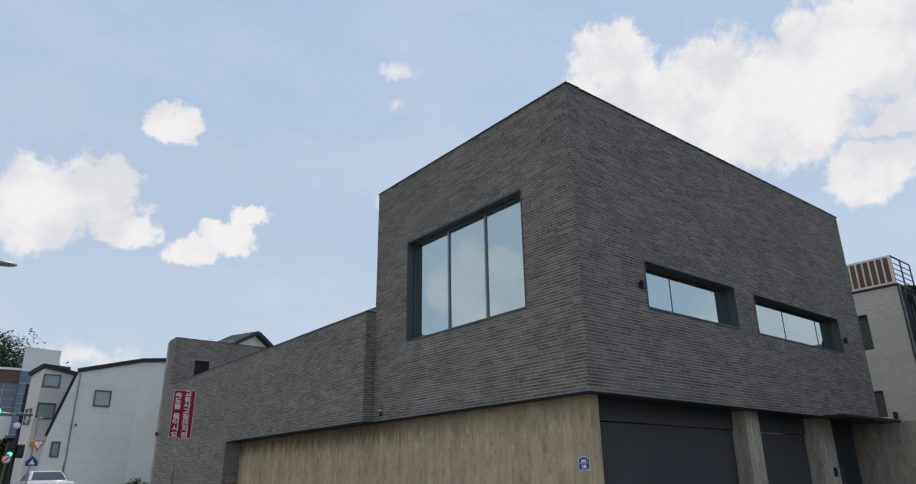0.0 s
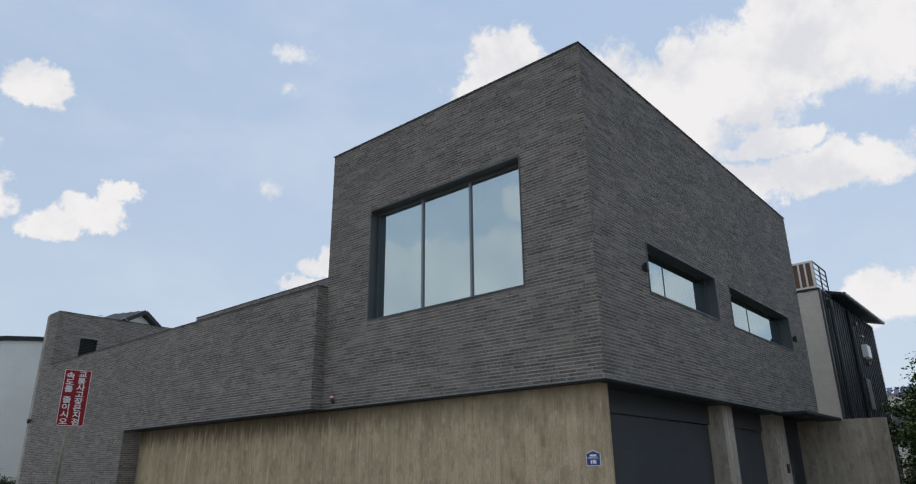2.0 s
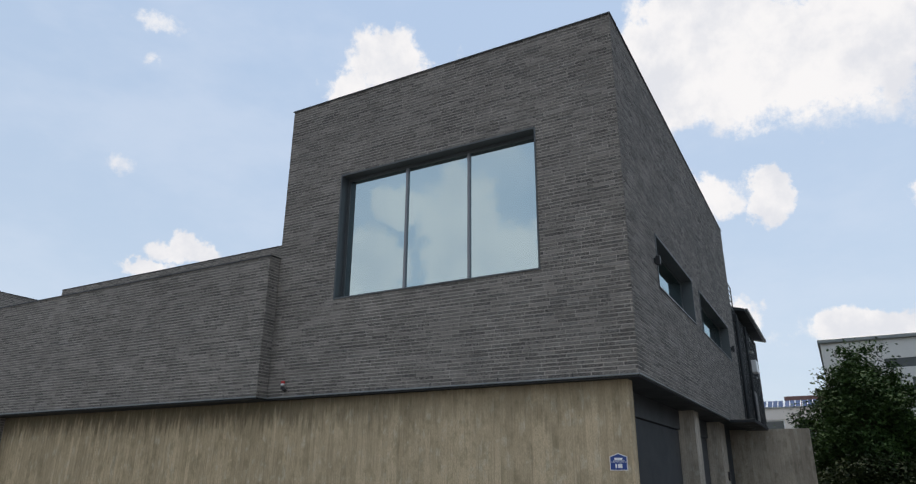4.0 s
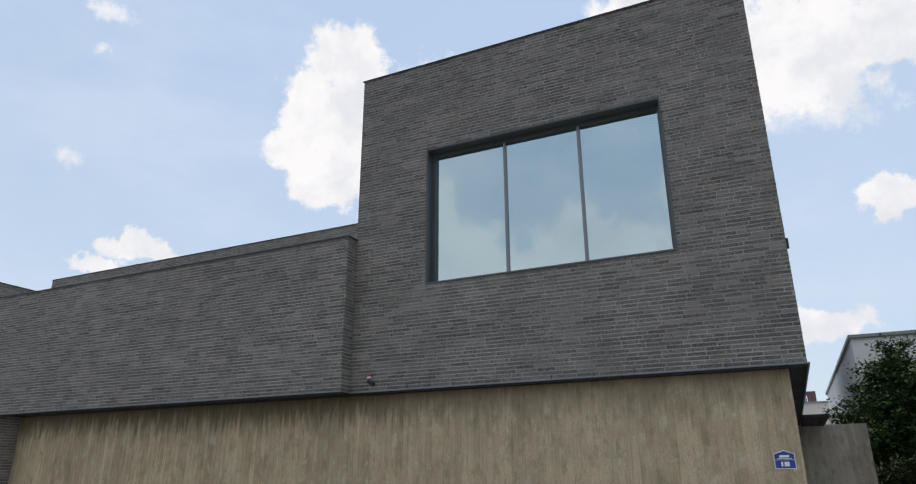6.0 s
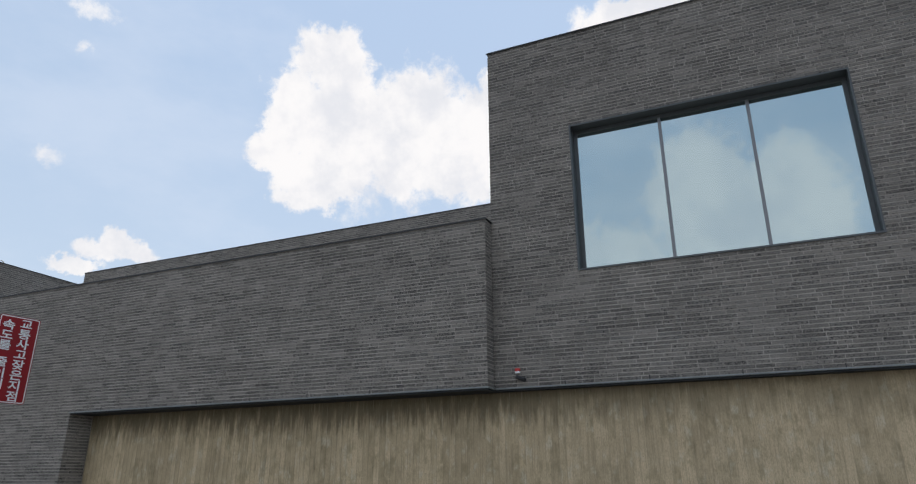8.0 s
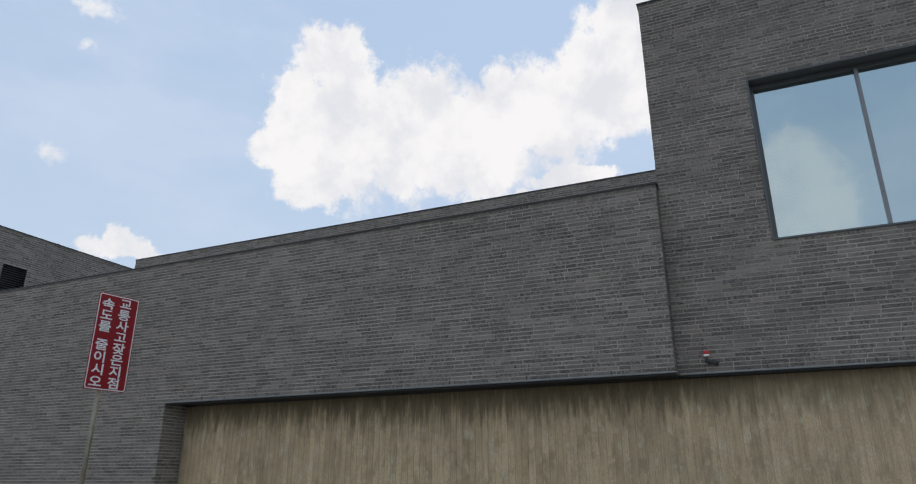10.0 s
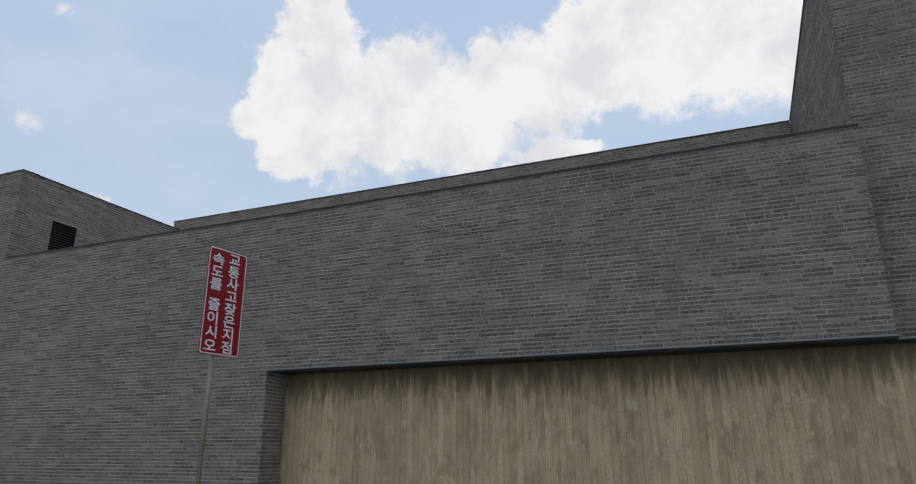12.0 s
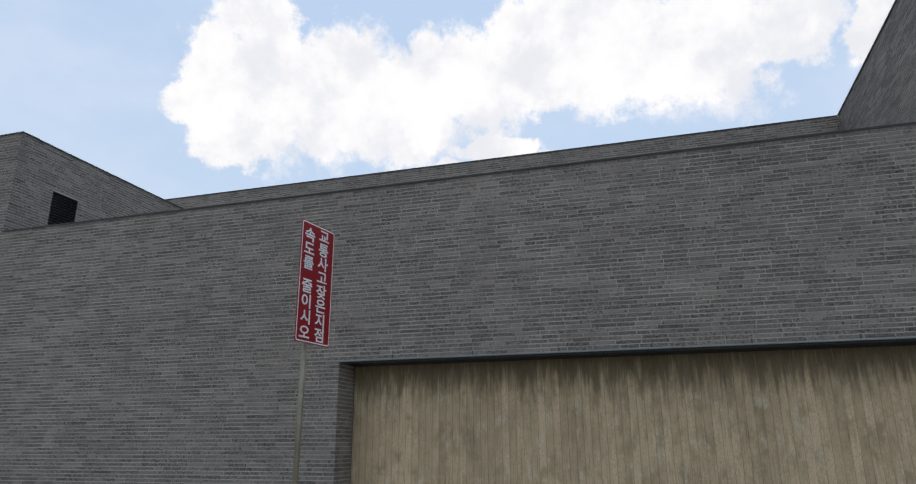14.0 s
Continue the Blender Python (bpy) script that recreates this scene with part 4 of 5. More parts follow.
while zz < 6.99:
    hh = 0.062
    u = 6.85 - rng.uniform(0, 0.25)
    while u < 9.6:
        u1 = u + rng.choice((0.24, 0.24, 0.30, 0.19))
        a, b = max(u, 6.85), u1
        for h in NB_HOLES:
            if zz + hh > h[2] and zz < h[3] and b > h[0] - 0.005 and a < h[1]:
                b = h[0] - 0.005
        if b - a > 0.03:
            k = len(verts)
            d = rng.uniform(0.004, 0.018)
            verts += [tuple(F_NW.p(x, -0.006, z)) for x, z in ((a, zz), (b, zz), (b, zz + hh), (a, zz + hh))]
            verts += [tuple(F_NW.p(x, d, z)) for x, z in ((a + 0.004, zz + 0.006), (b - 0.004, zz + 0.006), (b - 0.004, zz + hh - 0.006), (a + 0.004, zz + hh - 0.006))]
            faces += [(k + 4, k + 5, k + 6, k + 7)] + [(k + i, k + (i + 1) % 4, k + 4 + (i + 1) % 4, k + 4 + i) for i in range(4)]
        u = u1 + 0.006
    zz += 0.068
me = bpy.data.meshes.new("brickwork")
me.from_pydata(verts, [], faces)
me.materials.append(WHITE_BRICK)
nb_bricks = new("brickwork", me)
nb_bricks.parent = nb_wall
tagged(nb_bricks, kind="stuff")
for h in NB_HOLES:
    w = part("window", solid(h[0], h[1], -0.2, -0.12, h[2], h[3], F_NW), DARK, nb, "narrow dark window")
    part("pane", solid(h[0] + 0.05, h[1] - 0.05, -0.118, -0.11, h[2] + 0.05, h[3] - 0.05, F_NW), DARKGLASS, w)
part("wall_lamp", solid(7.60, 7.70, 0.0, 0.10, 3.28, 3.48, F_NW, 0.01), BLACK, nb)
part("terrace_edge", solid(21.86, 23.3, 6.82, 13.0, 7.031, 7.10), DARK, nb)
part("back_wall", solid(22.21, 29.2, 12.7, 13.0, -0.2, 7.0), RENDERED, nb)
part("far_wall", solid(29.2, 29.5, 6.9, 13.0, -0.2, 7.0), RENDERED, nb)
F_NS = Frame((0, 6.85, 0), (1, 0, 0), (0, -1, 0))
part("corner_trim", solid(21.872, 21.935, 6.80, 6.857, -0.2, 7.03), SEAM_METAL, nb)
metal_wall = part("metal_wall", solid(21.903, 29.5, -0.3, 0.0, -0.2, 7.03, F_NS), SEAM_METAL, nb, "dark standing-seam metal wall")
for i in range(24):
    x = 21.99 + i * 0.31
    part("seam", solid(x, x + 0.028, 0.0, 0.035, -0.2, 7.02, F_NS), SEAM_METAL, metal_wall)
for x, z0, z1 in ((22.62, 0.2, 6.8), (25.0, 0.2, 6.9)):
    bm = bmesh.new()
    tube(bm, F_NS.p(x, 0.09, z0), F_NS.p(x, 0.09, z1), 0.045, sides=10)
    part("downpipe", bm, DARK, metal_wall)
part("hopper", solid(22.54, 22.70, 0.0, 0.14, 6.60, 6.86, F_NS, 0.01), DARK, metal_wall)
vent = part("vent_box", solid(26.45, 27.0, 0.0, 0.2, 5.5, 5.95, F_NS, 0.02), WHITE, metal_wall, "white vent box on the wall")
part("flue", solid(26.6, 26.9, 0.0, 0.14, 5.28, 5.38, F_NS, 0.02), FRAME, metal_wall)
part("small_vent", solid(25.9, 26.1, 0.0, 0.12, 6.55, 6.68, F_NS, 0.02), FRAME, metal_wall)
part("small_vent", solid(26.3, 26.6, 0.0, 0.14, 6.2, 6.26, F_NS, 0.01), STEEL, metal_wall)
nwin = part("metal_wall_window", solid(25.9, 26.7, 0.0, 0.05, 3.75, 4.75, F_NS), BLACK, metal_wall)
part("pane", solid(25.97, 26.63, 0.051, 0.06, 3.82, 4.68, F_NS), BLACK, nwin)
# pitched roof with a gutter along the eaves
bm = bmesh.new()
prism(bm, Frame((0, 0, 0), (0, 1, 0), (1, 0, 0)), [(6.53, 7.10), (6.53, 7.20), (9.9, 8.1), (13.4, 7.2), (13.4, 7.10), (9.9, 7.98)], 23.4, 29.5)
roof = part("roof", bm, DARK, nb, "dark pitched metal roof")
part("gable_wall", prism(bmesh.new(), Frame((0, 0, 0), (0, 1, 0), (1, 0, 0)), [(6.86, 7.0), (9.9, 7.95), (13.0, 7.0)], 23.7, 29.4), SEAM_METAL, nb)
part("gutter", solid(23.35, 29.52, 6.42, 6.529, 7.09, 7.19, bevel=0.02), FRAME, roof)
# terrace rail: brown slatted screen and an open metal railing
screen = part("terrace_screen", holed_wall(F_NW, 6.88, 10.0, 7.10, 7.98, -0.05, 0.0, [(6.95, 9.95, 7.17, 7.92)]), CREAM, nb, "pale framed screen with brown slats")
for i in range(16):
    u = 6.96 + i * 0.187
    part("slat", solid(u, u + 0.125, -0.04, -0.012, 7.172, 7.918, F_NW), BROWN, screen)
    part("bar", solid(u + 0.13, u + 0.172, -0.045, 0.008, 7.172, 7.918, F_NW), CREAM, screen)
railing = part("railing", solid(21.95, 23.5, 6.88, 6.91, 7.95, 7.99), DARK, nb, "dark open metal railing")
for z in (7.25, 7.42, 7.59, 7.76):
    part("rail", solid(21.95, 23.5, 6.885, 6.905, z, z + 0.022), DARK, railing)
for x in (21.96, 22.7, 23.48):
    part("post", solid(x, x + 0.035, 6.878, 6.912, 7.10, 7.95), DARK, railing)

nb.scale = (1.047, 1.047, 1.047)
nb.location = (26.7, 9.28, 0.02)

# ---- white building and solar roof beyond the garden ----
wb = thing("white_building", (26.5, -0.5, 0), "plain white rendered building with a thin grey roof edge", "building")
F_WB = Frame((22.5, 4.53, 0), (0, 1, 0), (-1, 0, 0))
WB_HOLES = [(-4.5, -1.57, 4.84, 5.10), (-4.0, -2.15, 3.4, 4.55)]
part("wall", holed_wall(F_WB, -11.0, 0.0, -0.2, 5.66, -0.25, 0.0, WB_HOLES), RENDERED, wb)
part("wall", solid(22.751, 38.8, 4.30, 4.529, -0.2, 5.655), RENDERED, wb)
part("wall", solid(38.55, 38.8, -6.47, 4.299, -0.2, 5.655), RENDERED, wb)
part("wall", solid(22.751, 38.549, -6.47, -6.2, -0.2, 5.655), RENDERED, wb)
part("roof", solid(22.40, 38.9, -6.57, 4.60, 5.661, 5.78, bevel=0.015), EDGE, wb)
part("louvre_panel", solid(-4.5, -1.57, -0.08, -0.03, 4.84, 5.10, F_WB), FRAME, wb, "grey louvred panel")
w = part("window", solid(-4.0, -2.15, -0.16, -0.11, 3.4, 4.55, F_WB), FRAME, wb)
for a, b in ((-3.94, -3.1), (-3.04, -2.21)):
    part("pane", solid(a, b, -0.108, -0.10, 3.46, 4.49, F_WB), DARKGLASS, w)
lowb = thing("low_building", (47, 8, 0), "low pale building with solar panels on its roof", "building")
F_LB = Frame((45.0, 0, 0), (0, 1, 0), (-1, 0, 0))
LB_HOLES = [(4.45, 5.35, 3.7, 5.2), (5.6, 6.5, 3.9, 5.2), (7.2, 9.5, 3.9, 5.2)]
part("wall", holed_wall(F_LB, 4.2, 16, -0.2, 5.85, -0.3, 0.0, LB_HOLES), CREAM, lowb)
for h in LB_HOLES:
    w = part("window", solid(h[0], h[1], -0.2, -0.15, h[2], h[3], F_LB), WHITE, lowb)
    part("pane", solid(h[0] + 0.08, h[1] - 0.08, -0.148, -0.14, h[2] + 0.08, h[3] - 0.08, F_LB), DARKGLASS, w)
part("roof", solid(44.9, 52, 4.2, 16, 5.851, 5.93), EDGE, lowb)
part("roof_box", solid(49.5, 52, 4.6, 7.3, 5.931, 7.0), BRICK_RED, lowb, "brown roof box")
for i in range(6):
    y = 5.25 + i * 0.95
    bm = bmesh.new()
    prism(bm, Frame((45.0, 0, 0), (1, 0, 0), (0, 1, 0)), [(0.1, 5.94), (0.9, 6.38), (0.9, 6.34), (0.1, 5.90)], y, y + 0.91)
    pnl = part("solar_panel", bm, SOLAR, lowb, "blue solar panel")
    for k in range(4):
        yy = y + 0.01 + k * 0.29
        bm = bmesh.new()
        prism(bm, Frame((45.0, 0, 0), (1, 0, 0), (0, 1, 0)), [(0.1, 5.944), (0.9, 6.384), (0.9, 6.381), (0.1, 5.941)], yy, yy + 0.02)
        part("frame_bar", bm, WHITE, pnl)

# ---- pale houses up the street ----


def at_y(y, skew=0.0):
    """A wall across the street; skew turns the house's depth away from it."""
    return Frame((0, y, 0), (1, 0, 0), (-skew, -1, 0))


def small_window(f, u0, u1, z0, z1, owner, glass):
    w = part("window", holed_wall(f, u0, u1, z0, z1, 0.0, 0.07, [(u0 + 0.07, u1 - 0.07, z0 + 0.07, z1 - 0.07)]), FRAME, owner, "square window in a dark deep frame")
    part("pane", solid(u0 + 0.07, u1 - 0.07, 0.001, 0.012, z0 + 0.07, z1 - 0.07, f), glass, w)


JOINTS = plain("cladding_joint", (0.60, 0.60, 0.58), 0.9)
pale = thing("pale_house", (9.0, 45.0, ground_z(42)), "pale stone-clad house with a folded dark metal roof edge", "house")
FA = at_y(42.0, 0.26)
bm = prism(bmesh.new(), FA, [(5.55, 0.5), (5.95, 4.35), (6.87, 7.72), (10.02, 8.58), (10.02, 0.5)], -9.0, 0.0)
pale_wall = part("wall", bm, PALE, pale)
FA2 = Frame((10.02, 42.0, 0), (0.97, -0.24, 0), (-0.24, -0.97, 0))
part("wall", prism(bmesh.new(), FA2, [(0.003, 0.5), (0.003, 8.58), (5.0, 8.95), (5.0, 0.5)], -6.0, -0.002), PALE, pale)


def band(f, a, b, thick, d0, d1, owner, mat, name="roof_edge"):
    """A roof edge running from a to b in a wall's plane."""
    (u0, z0), (u1, z1) = a, b
    n = Vector((-(z1 - z0), u1 - u0)).normalized() * thick
    if n.y < 0:
        n = -n
    return part(name, prism(bmesh.new(), f, [(u0, z0), (u1, z1), (u1 + n.x, z1 + n.y), (u0 + n.x, z0 + n.y)], d0, d1), mat, owner)


band(FA, (5.93, 4.30), (6.86, 7.72), 0.13, -9.0, 0.04, pale, DARK)
band(FA, (6.84, 7.70), (10.06, 8.57), 0.22, -9.0, 0.12, pale, DARK)
band(FA2, (0.0, 8.57), (5.1, 8.95), 0.22, -6.0, 0.12, pale, DARK)
small_window(FA, 7.84, 8.70, 5.95, 6.83, pale, SKY_PALE_GLASS)
small_window(FA, 6.20, 6.62, 3.25, 4.05, pale, SKY_PALE_GLASS)
z = 1.0
while z < 8.4:
    left = 5.62 + max(0.0, (z - 4.35) / 3.37 * 0.92) + 0.05 * z * 0.5
    if z < 7.6:
        part("joint", solid(min(left + 0.35, 7.0), 10.015, 0.001, 0.005, z, z + 0.018, FA), JOINTS, pale_wall)
    z += 0.66
part("downpipe", solid(6.95, 7.02, 0.001, 0.07, 2.9, 7.6, FA), EDGE, pale, "grey downpipe")
part("wall_lamp", solid(7.14, 7.22, 0.0, 0.1, 4.85, 4.98, FA), BLACK, pale)
part("slot_window", solid(6.92, 7.0, 0.0, 0.03, 2.35, 3.0, FA), FRAME, pale)

cream = thing("cream_house", (5.5, 49.0, ground_z(46)), "cream stone-clad house with a low dark roof", "house")
FB = at_y(46.0, 0.22)
cream_wall = part("wall", prism(bmesh.new(), FB, [(5.55, 0.8), (5.73, 8.40), (7.9, 8.0), (7.9, 0.8)], -7.0, 0.0), CREAM, cream)
FB2 = Frame((5.73, 46.0, 0), (-0.34, 0.94, 0), (-0.94, -0.34, 0))
part("wall", prism(bmesh.new(), FB2, [(0.003, 0.8), (0.003, 8.38), (1.3, 8.05), (1.3, 0.8)], -0.3, -0.002), CREAM, cream)
band(FB, (5.66, 8.42), (7.95, 7.98), 0.22, -7.0, 0.15, cream, DARK)
band(FB2, (-0.05, 8.42), (1.4, 8.05), 0.22, -1.5, 0.15, cream, DARK)
small_window(FB, 5.76, 6.66, 7.30, 8.05, cream, SKY_PALE_GLASS)
small_window(FB, 5.74, 6.66, 5.5, 6.4, cream, SKY_PALE_GLASS)
small_window(FB2, 0.5, 1.1, 5.2, 6.1, cream, SKY_PALE_GLASS)
for i in range(11):
    part("joint", solid(5.75, 7.88, 0.001, 0.005, 1.4 + 0.62 * i, 1.418 + 0.62 * i, FB), JOINTS, cream_wall)

# gabled house behind the wing
gable = thing("gabled_house", (14.8, 40.0, 0.5), "small house with a dark metal gable roof behind the brick wing", "house")
FG = Frame((14.86, 37.5, 0), (0.93, 0.37, 0), (0.37, -0.93, 0))
part("gable_wall", prism(bmesh.new(), FG, [(-1.9, 0.5), (-1.9, 8.95), (0.0, 9.98), (1.9, 8.95), (1.9, 0.5)], -1.7, 0.0), RENDERED, gable)
slope = band(FG, (-2.25, 8.78), (0.02, 10.0), 0.2, -1.9, 0.35, gable, DARK, "roof")
band(FG, (-0.02, 10.0), (2.25, 8.78), 0.2, -1.9, 0.35, gable, DARK, "roof")
for i in range(5):
    d = 0.30 - i * 0.5
    band(FG, (-2.25, 8.99), (0.0, 10.21), 0.022, d - 0.035, d, slope, FRAME, "seam")

# ---- far building and wooded hill ----
far = thing("office_building", (5.0, 96.0, 2.0), "pale office building with a blue glass front and brown band", "building")
FF = at_y(90.0, 0.14)
part("tower", prism(bmesh.new(), FF, [(9.1, 1.5), (9.0, 17.0), (12.6, 16.9), (12.6, 1.5)], -8.0, 0.0), RENDERED, far)
part("tower_wing", solid(9.05, 10.2, 0.0, 0.5, 1.5, 14.2, FF), BLUEGLASS, far, "blue glass strip")
part("wall", solid(-14.0, 9.09, -6.0, -0.3, 1.5, 9.3, FF), RENDERED, far)
part("brown_band", solid(-14.0, 9.09, -6.0, -0.2, 12.9, 14.3, FF), BRICK_RED, far, "red-brown cladding band")
part("roof_edge", solid(-14.0, 9.09, -6.0, 0.0, 14.301, 14.55, FF), WHITE, far)
glz = part("glass_front", solid(-14.0, 9.09, -5.0, -0.35, 9.301, 12.899, FF), BLUEGLASS, far, "blue glass curtain wall")
for i in range(20):
    part("mullion", solid(-14.0 + i * 1.2, -13.9 + i * 1.2, -0.349, -0.25, 9.31, 12.89, FF), STEEL, glz)
for z in (10.2, 11.1, 12.0):
    part("transom", solid(-14.0, 9.08, -0.349, -0.28, z, z + 0.09, FF), STEEL, glz)
for i in range(9):
    part("transom", solid(9.05, 10.2, 0.501, 0.54, 4.0 + 1.1 * i, 4.1 + 1.1 * i, FF), STEEL, far)

rng = random.Random(77)
bm = bmesh.new()
for _ in range(260):
    x, y = rng.uniform(-22, 15), rng.uniform(112, 132)
    crest = (23.6 - 0.004 * (x - 4) ** 2 - (3.5 if x > 12 else 0)) * rng.uniform(0.80, 1.0) + (y - 112) * 0.10
    for k in range(11):
        q = k / 10
        leaves(bm, (x + rng.gauss(0, 0.5), y + rng.gauss(0, 0.5), crest - 9.0 * q), 0.35 + 1.5 * q ** 0.7, 14 + int(50 * q), 0.21, rng)
tagged(part("wood", bm, FARLEAF), "dark green wooded hill beyond the street", "wood", kind="stuff")
bm = bmesh.new()
grid = [[bm.verts.new((x, y, 1.0 + 14.0 * max(0, 1 - ((x + 10) / 42) ** 2) * min(1, (y - 108) / 30))) for x in range(-60, 41, 10)] for y in range(108, 190, 10)]
for a, b in zip(grid, grid[1:]):
    for i in range(len(a) - 1):
        bm.faces.new((a[i], a[i + 1], b[i + 1], b[i]))
tagged(part("hill", bm, FARLEAF, smooth=True), "wooded hillside far up the street", "hill", kind="structure")
tree((13.0, 104, ground_z(104) - 0.2), 16.0, 3.0, 90, 26, 0.25, "slim pale green tree beside the far office building", 9, FARLEAF, 0.2)


# ---- street furniture ----
def traffic_signal():
    gz = ground_z(34)
    ob = thing("traffic_signal", (3.5, 34.0, gz), "dark signal mast with horizontal traffic lights and signs", "traffic light")
    bm = bmesh.new()
    tube(bm, (3.72, 34, gz - 0.05), (3.72, 34, 5.9), 0.09, 0.06, 14)
    part("mast", bm, DARK, ob)
    bm = bmesh.new()
    tube(bm, (3.72, 34, 4.62), (1.0, 34, 4.82), 0.05, 0.04, 10)
    part("arm", bm, STEEL, ob)
    bm = bmesh.new()
    tube(bm, (3.72, 34, 4.35), (4.5, 34, 4.55), 0.035, 0.03, 10)
    part("arm", bm, STEEL, ob)
    head = part("signal_head", solid(3.40, 3.68, 33.72, 33.92, 2.92, 3.52, bevel=0.03), BLACK, ob)
    bm = bmesh.new()
    tube(bm, (3.54, 33.72, 3.03), (3.54, 33.66, 3.03), 0.10, sides=18)
    part("green_lens", bm, GREENLIGHT, head, "lit green lens")
    for z in (3.22, 3.40):
        bm = bmesh.new()
        tube(bm, (3.54, 33.72, z), (3.54, 33.69, z), 0.07, sides=16)
        part("dark_lens", bm, BLACK, head)
    part("signal_head", solid(3.78, 4.05, 33.78, 33.98, 2.9, 3.45, bevel=0.03), BLACK, ob)
    head2 = part("signal_head", solid(2.0, 2.95, 33.8, 34.0, 4.55, 4.88, bevel=0.03), BLACK, ob)
    bm = bmesh.new()
    tube(bm, (2.84, 33.8, 4.71), (2.84, 33.74, 4.71), 0.12, sides=18)
    part("green_lens", bm, GREENLIGHT, head2, "lit green lens")
    bm = bmesh.new()
    bmesh.ops.create_uvsphere(bm, u_segments=14, v_segments=10, radius=0.13, matrix=Matrix.Translation((3.62, 33.85, 4.18)))
    part("dome_camera", bm, WHITE, ob, smooth=True)
    part("camera_box", solid(3.5, 4.1, 33.7, 33.9, 4.58, 4.7, bevel=0.03), FRAME, ob)


def sign_post():
    gz = ground_z(33)
    ob = thing("sign_post", (4.2, 33.0, gz), "steel post with a triangular give-way sign and a blue crossing sign", "road sign")
    bm = bmesh.new()
    tube(bm, (4.22, 33, gz - 0.05), (4.22, 33, 4.5), 0.04, sides=12)
    part("post", bm, STEEL, ob)
    f = Frame((4.38, 32.93, 3.38), (1, 0, 0), (0, -1, 0))
    t1 = part("give_way_plate", plate(f, [(-0.25, 0.18), (0.25, 0.18), (0, -0.25)], -0.01, 0.0), SIGNAL_RED, ob, "red-edged triangular plate")
    part("give_way_face", plate(f, [(-0.18, 0.14), (0.18, 0.14), (0, -0.16)], 0.001, 0.004), WHITE, t1)
    f2 = Frame((4.28, 32.93, 2.72), (1, 0, 0), (0, -1, 0))
    t2 = part("crossing_plate", plate(f2, [(-0.22, -0.15), (0.22, -0.15), (0.22, 0.02), (0, 0.24), (-0.22, 0.02)], -0.01, 0.0), BLUE, ob, "blue five-sided crossing plate")
    part("crossing_face", plate(f2, [(-0.11, -0.09), (0.11, -0.09), (0, 0.11)], 0.001, 0.004), WHITE, t2)
    part("marker_box", solid(4.10, 4.25, 32.9, 33.05, 3.3, 3.56, bevel=0.02), YELLOW, ob, "orange box")


def round_sign():
    gz = ground_z(31)
    ob = thing("no_turn_sign", (3.1, 31.0, gz), "round white sign with a red rim on a thin post", "road sign")
    bm = bmesh.new()
    tube(bm, (3.1, 31, gz - 0.05), (3.2, 31, 2.95), 0.03, sides=10)
    part("post", bm, FRAME, ob)
    for r, d, m, n in ((0.165, 0.0, SIGNAL_RED, "rim"), (0.125, 0.012, WHITE, "face")):
        bm = bmesh.new()
        tube(bm, (3.18, 30.96 - d, 2.75), (3.18, 30.94 - d, 2.75), r, sides=24)
        part(n, bm, m, ob)
    f = Frame((3.18, 30.92, 2.75), (1, 0, 0), (0, -1, 0))
    part("symbol", plate(f, [(-0.08, -0.07), (-0.05, -0.09), (0.08, 0.055), (0.05, 0.09)], 0.003, 0.006), BLACK, ob)


def street_lamp():
    gz = ground_z(22)
    ob = thing("street_lamp", (-2.4, 22.0, gz), "grey steel street lamp with a long arm", "street lamp")
    bm = bmesh.new()
    tube(bm, (-2.4, 22, gz - 0.05), (-2.4, 22, 7.0), 0.09, 0.06, 14)
    part("pole", bm, STEEL, ob)
    bm = bmesh.new()
    tube(bm, (-2.4, 22, 6.98), (0.75, 22, 7.72), 0.04, 0.03, 10)
    part("arm", bm, STEEL, ob)
    bm = bmesh.new()
    bmesh.ops.create_uvsphere(bm, u_segments=18, v_segments=10, radius=1.0, matrix=Matrix.Translation((1.1, 22, 7.69)) @ Matrix.Diagonal((0.46, 0.17, 0.085, 1)))
    part("head", bm, STEEL, ob, smooth=True)


traffic_signal()
sign_post()
round_sign()
street_lamp()


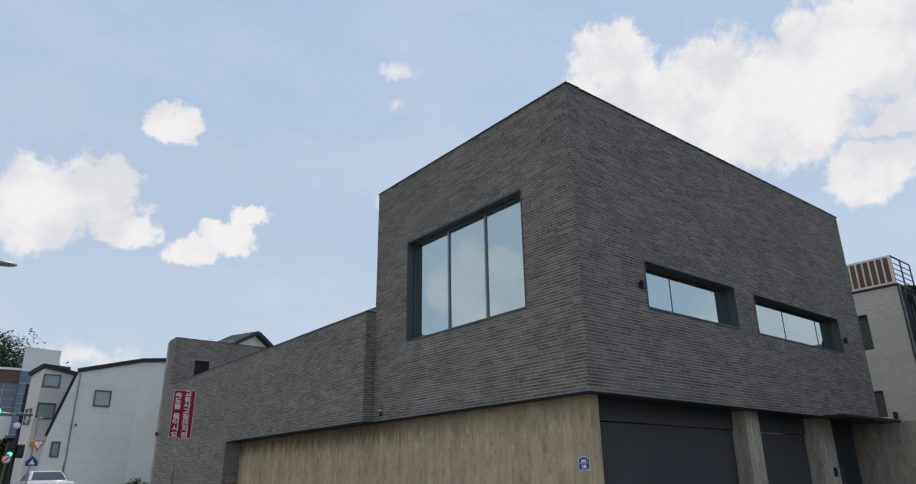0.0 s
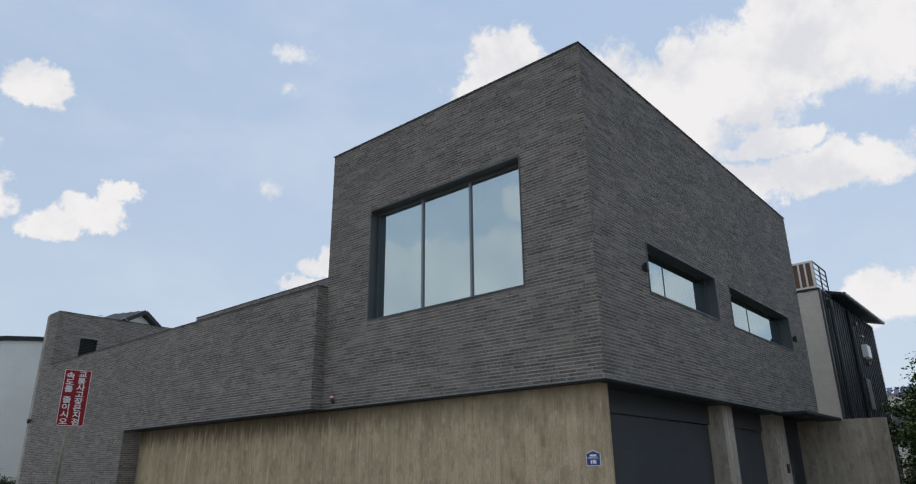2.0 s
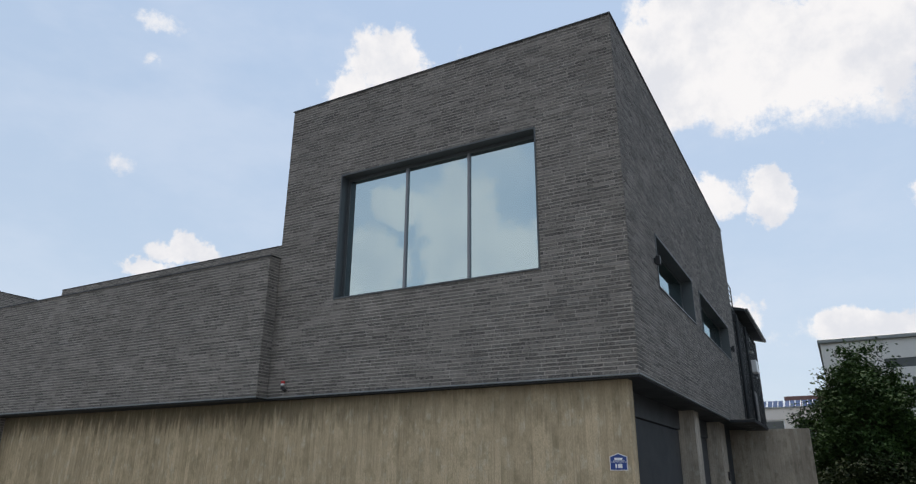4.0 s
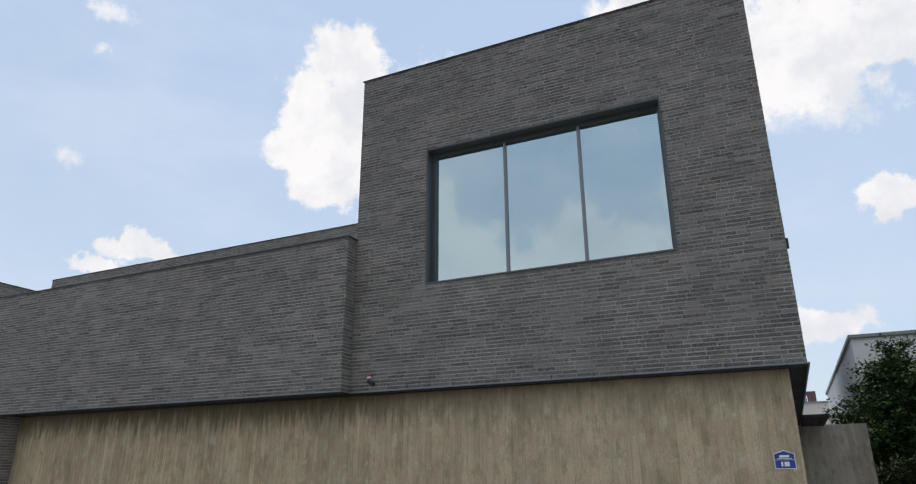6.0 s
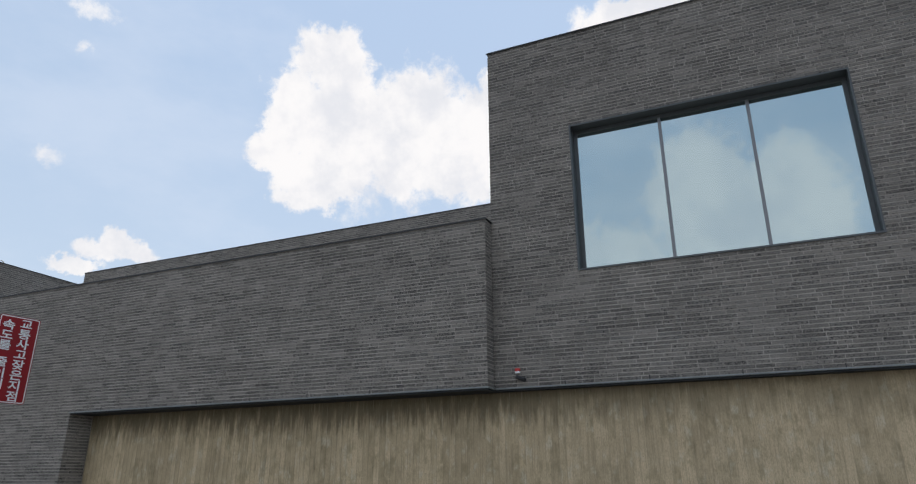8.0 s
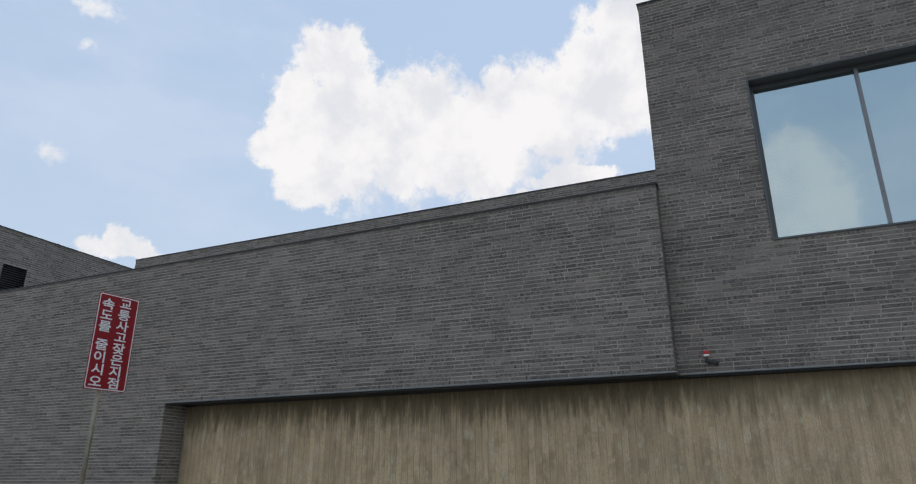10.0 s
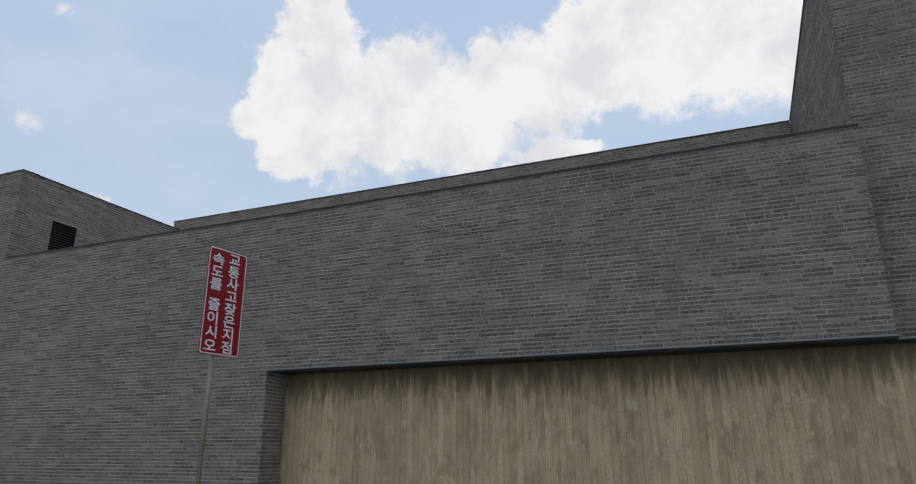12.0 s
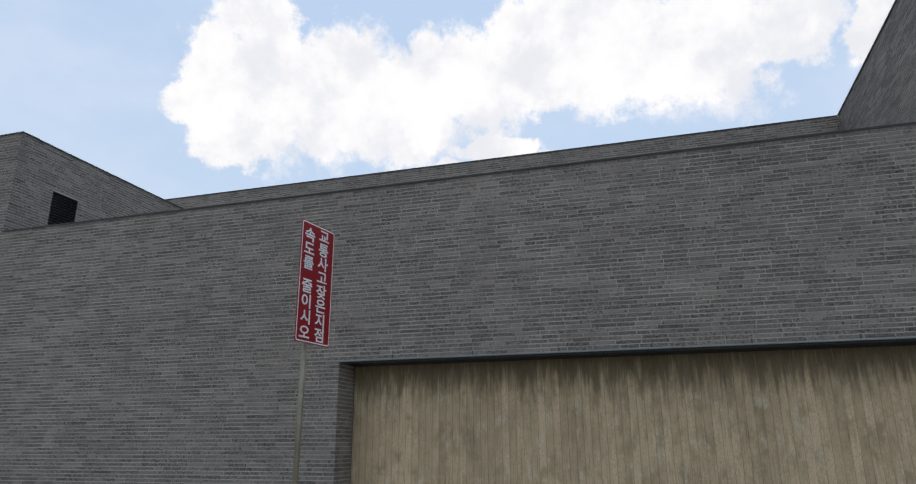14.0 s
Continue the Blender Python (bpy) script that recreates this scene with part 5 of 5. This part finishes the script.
# ---- the car up the street ----
def sedan(x, y):
    gz = ground_z(y) - 0.12
    ob = thing("car", (x, y, gz), "silver-white saloon car on the road up the street", "car")
    f = Frame((x, y, gz), (0, 1, 0), (1, 0, 0))
    half = 0.9
    bm = prism(bmesh.new(), f, [(-2.3, 0.35), (-2.38, 0.62), (-2.3, 0.98), (-1.5, 1.02), (1.1, 0.95), (2.15, 0.78), (2.35, 0.6), (2.3, 0.3)], -half, half)
    bmesh.ops.bevel(bm, geom=list(bm.edges), offset=0.06, segments=3, affect="EDGES", profile=0.6)
    body = part("body", bm, CARPAINT, ob, smooth=False)
    bm = bmesh.new()
    lo = [bm.verts.new(f.p(u, s * w, z)) for u, z, w in ((-1.8, 1.0, 0.78), (1.1, 0.93, 0.78)) for s in (-1, 1)]
    hi = [bm.verts.new(f.p(u, s * w, z)) for u, z, w in ((-0.95, 1.44, 0.60), (0.15, 1.46, 0.60)) for s in (-1, 1)]
    bm.faces.new(hi[:2] + hi[:1:-1])
    for a, b in ((0, 1), (1, 3), (3, 2), (2, 0)):
        bm.faces.new((lo[a], lo[b], hi[b], hi[a]))
    bm.faces.new((lo[0], lo[1], lo[3], lo[2]))
    bmesh.ops.bevel(bm, geom=list(bm.edges), offset=0.13, segments=5, affect="EDGES", profile=0.5)
    part("cabin", bm, CARPAINT, ob, smooth=True)
    bm = bmesh.new()
    v = [bm.verts.new(f.p(u, s, z)) for u, s, z in ((-1.70, -0.66, 1.075), (-1.70, 0.66, 1.075), (-1.06, 0.52, 1.405), (-1.06, -0.52, 1.405))]
    q = bm.faces.new(v)
    bmesh.ops.solidify(bm, geom=[q], thickness=0.02)
    part("rear_window", bm, CAR_GLASS, ob, "dark rear window")
    for s in (-1, 1):
        bm = bmesh.new()
        v = [bm.verts.new(f.p(u, s * w, z)) for u, w, z in ((-1.45, 0.775, 1.06), (0.85, 0.775, 1.02), (0.18, 0.655, 1.38), (-0.92, 0.655, 1.38))]
        q = bm.faces.new(v)
        bmesh.ops.solidify(bm, geom=[q], thickness=0.03)
        part("side_window", bm, CAR_GLASS, ob)
        part("tail_light", solid(-2.37, -2.25, s * 0.62 - 0.2, s * 0.62 + 0.2, 0.74, 0.88, f, 0.02), SIGNAL_RED, ob, "red tail light")
        for u in (-1.4, 1.45):
            bm = bmesh.new()
            tube(bm, f.p(u, s * 0.70, 0.32), f.p(u, s * 0.91, 0.32), 0.32, sides=24)
            wheel = part("wheel", bm, RUBBER, ob)
            bm = bmesh.new()
            tube(bm, f.p(u, s * 0.905, 0.32), f.p(u, s * 0.92, 0.32), 0.21, sides=20)
            part("rim", bm, STEEL, wheel)
    bm = bmesh.new()
    prism(bm, f, [(-0.9, 1.45), (-0.7, 1.46), (-0.88, 1.53)], -0.015, 0.015)
    part("aerial", bm, CARPAINT, ob)


sedan(5.24, 36.2)

# ---- single bricks ----
for wall, f, u, z0, z1, out in RESERVED:
    ob = new("brick", BRICK_MESH)
    m = f.m() @ Matrix.Translation((u, out, z0)) @ Matrix.Diagonal((1, 1, (z1 - z0) / 0.0402, 1))
    ob.matrix_basis = m
    ob.parent = wall
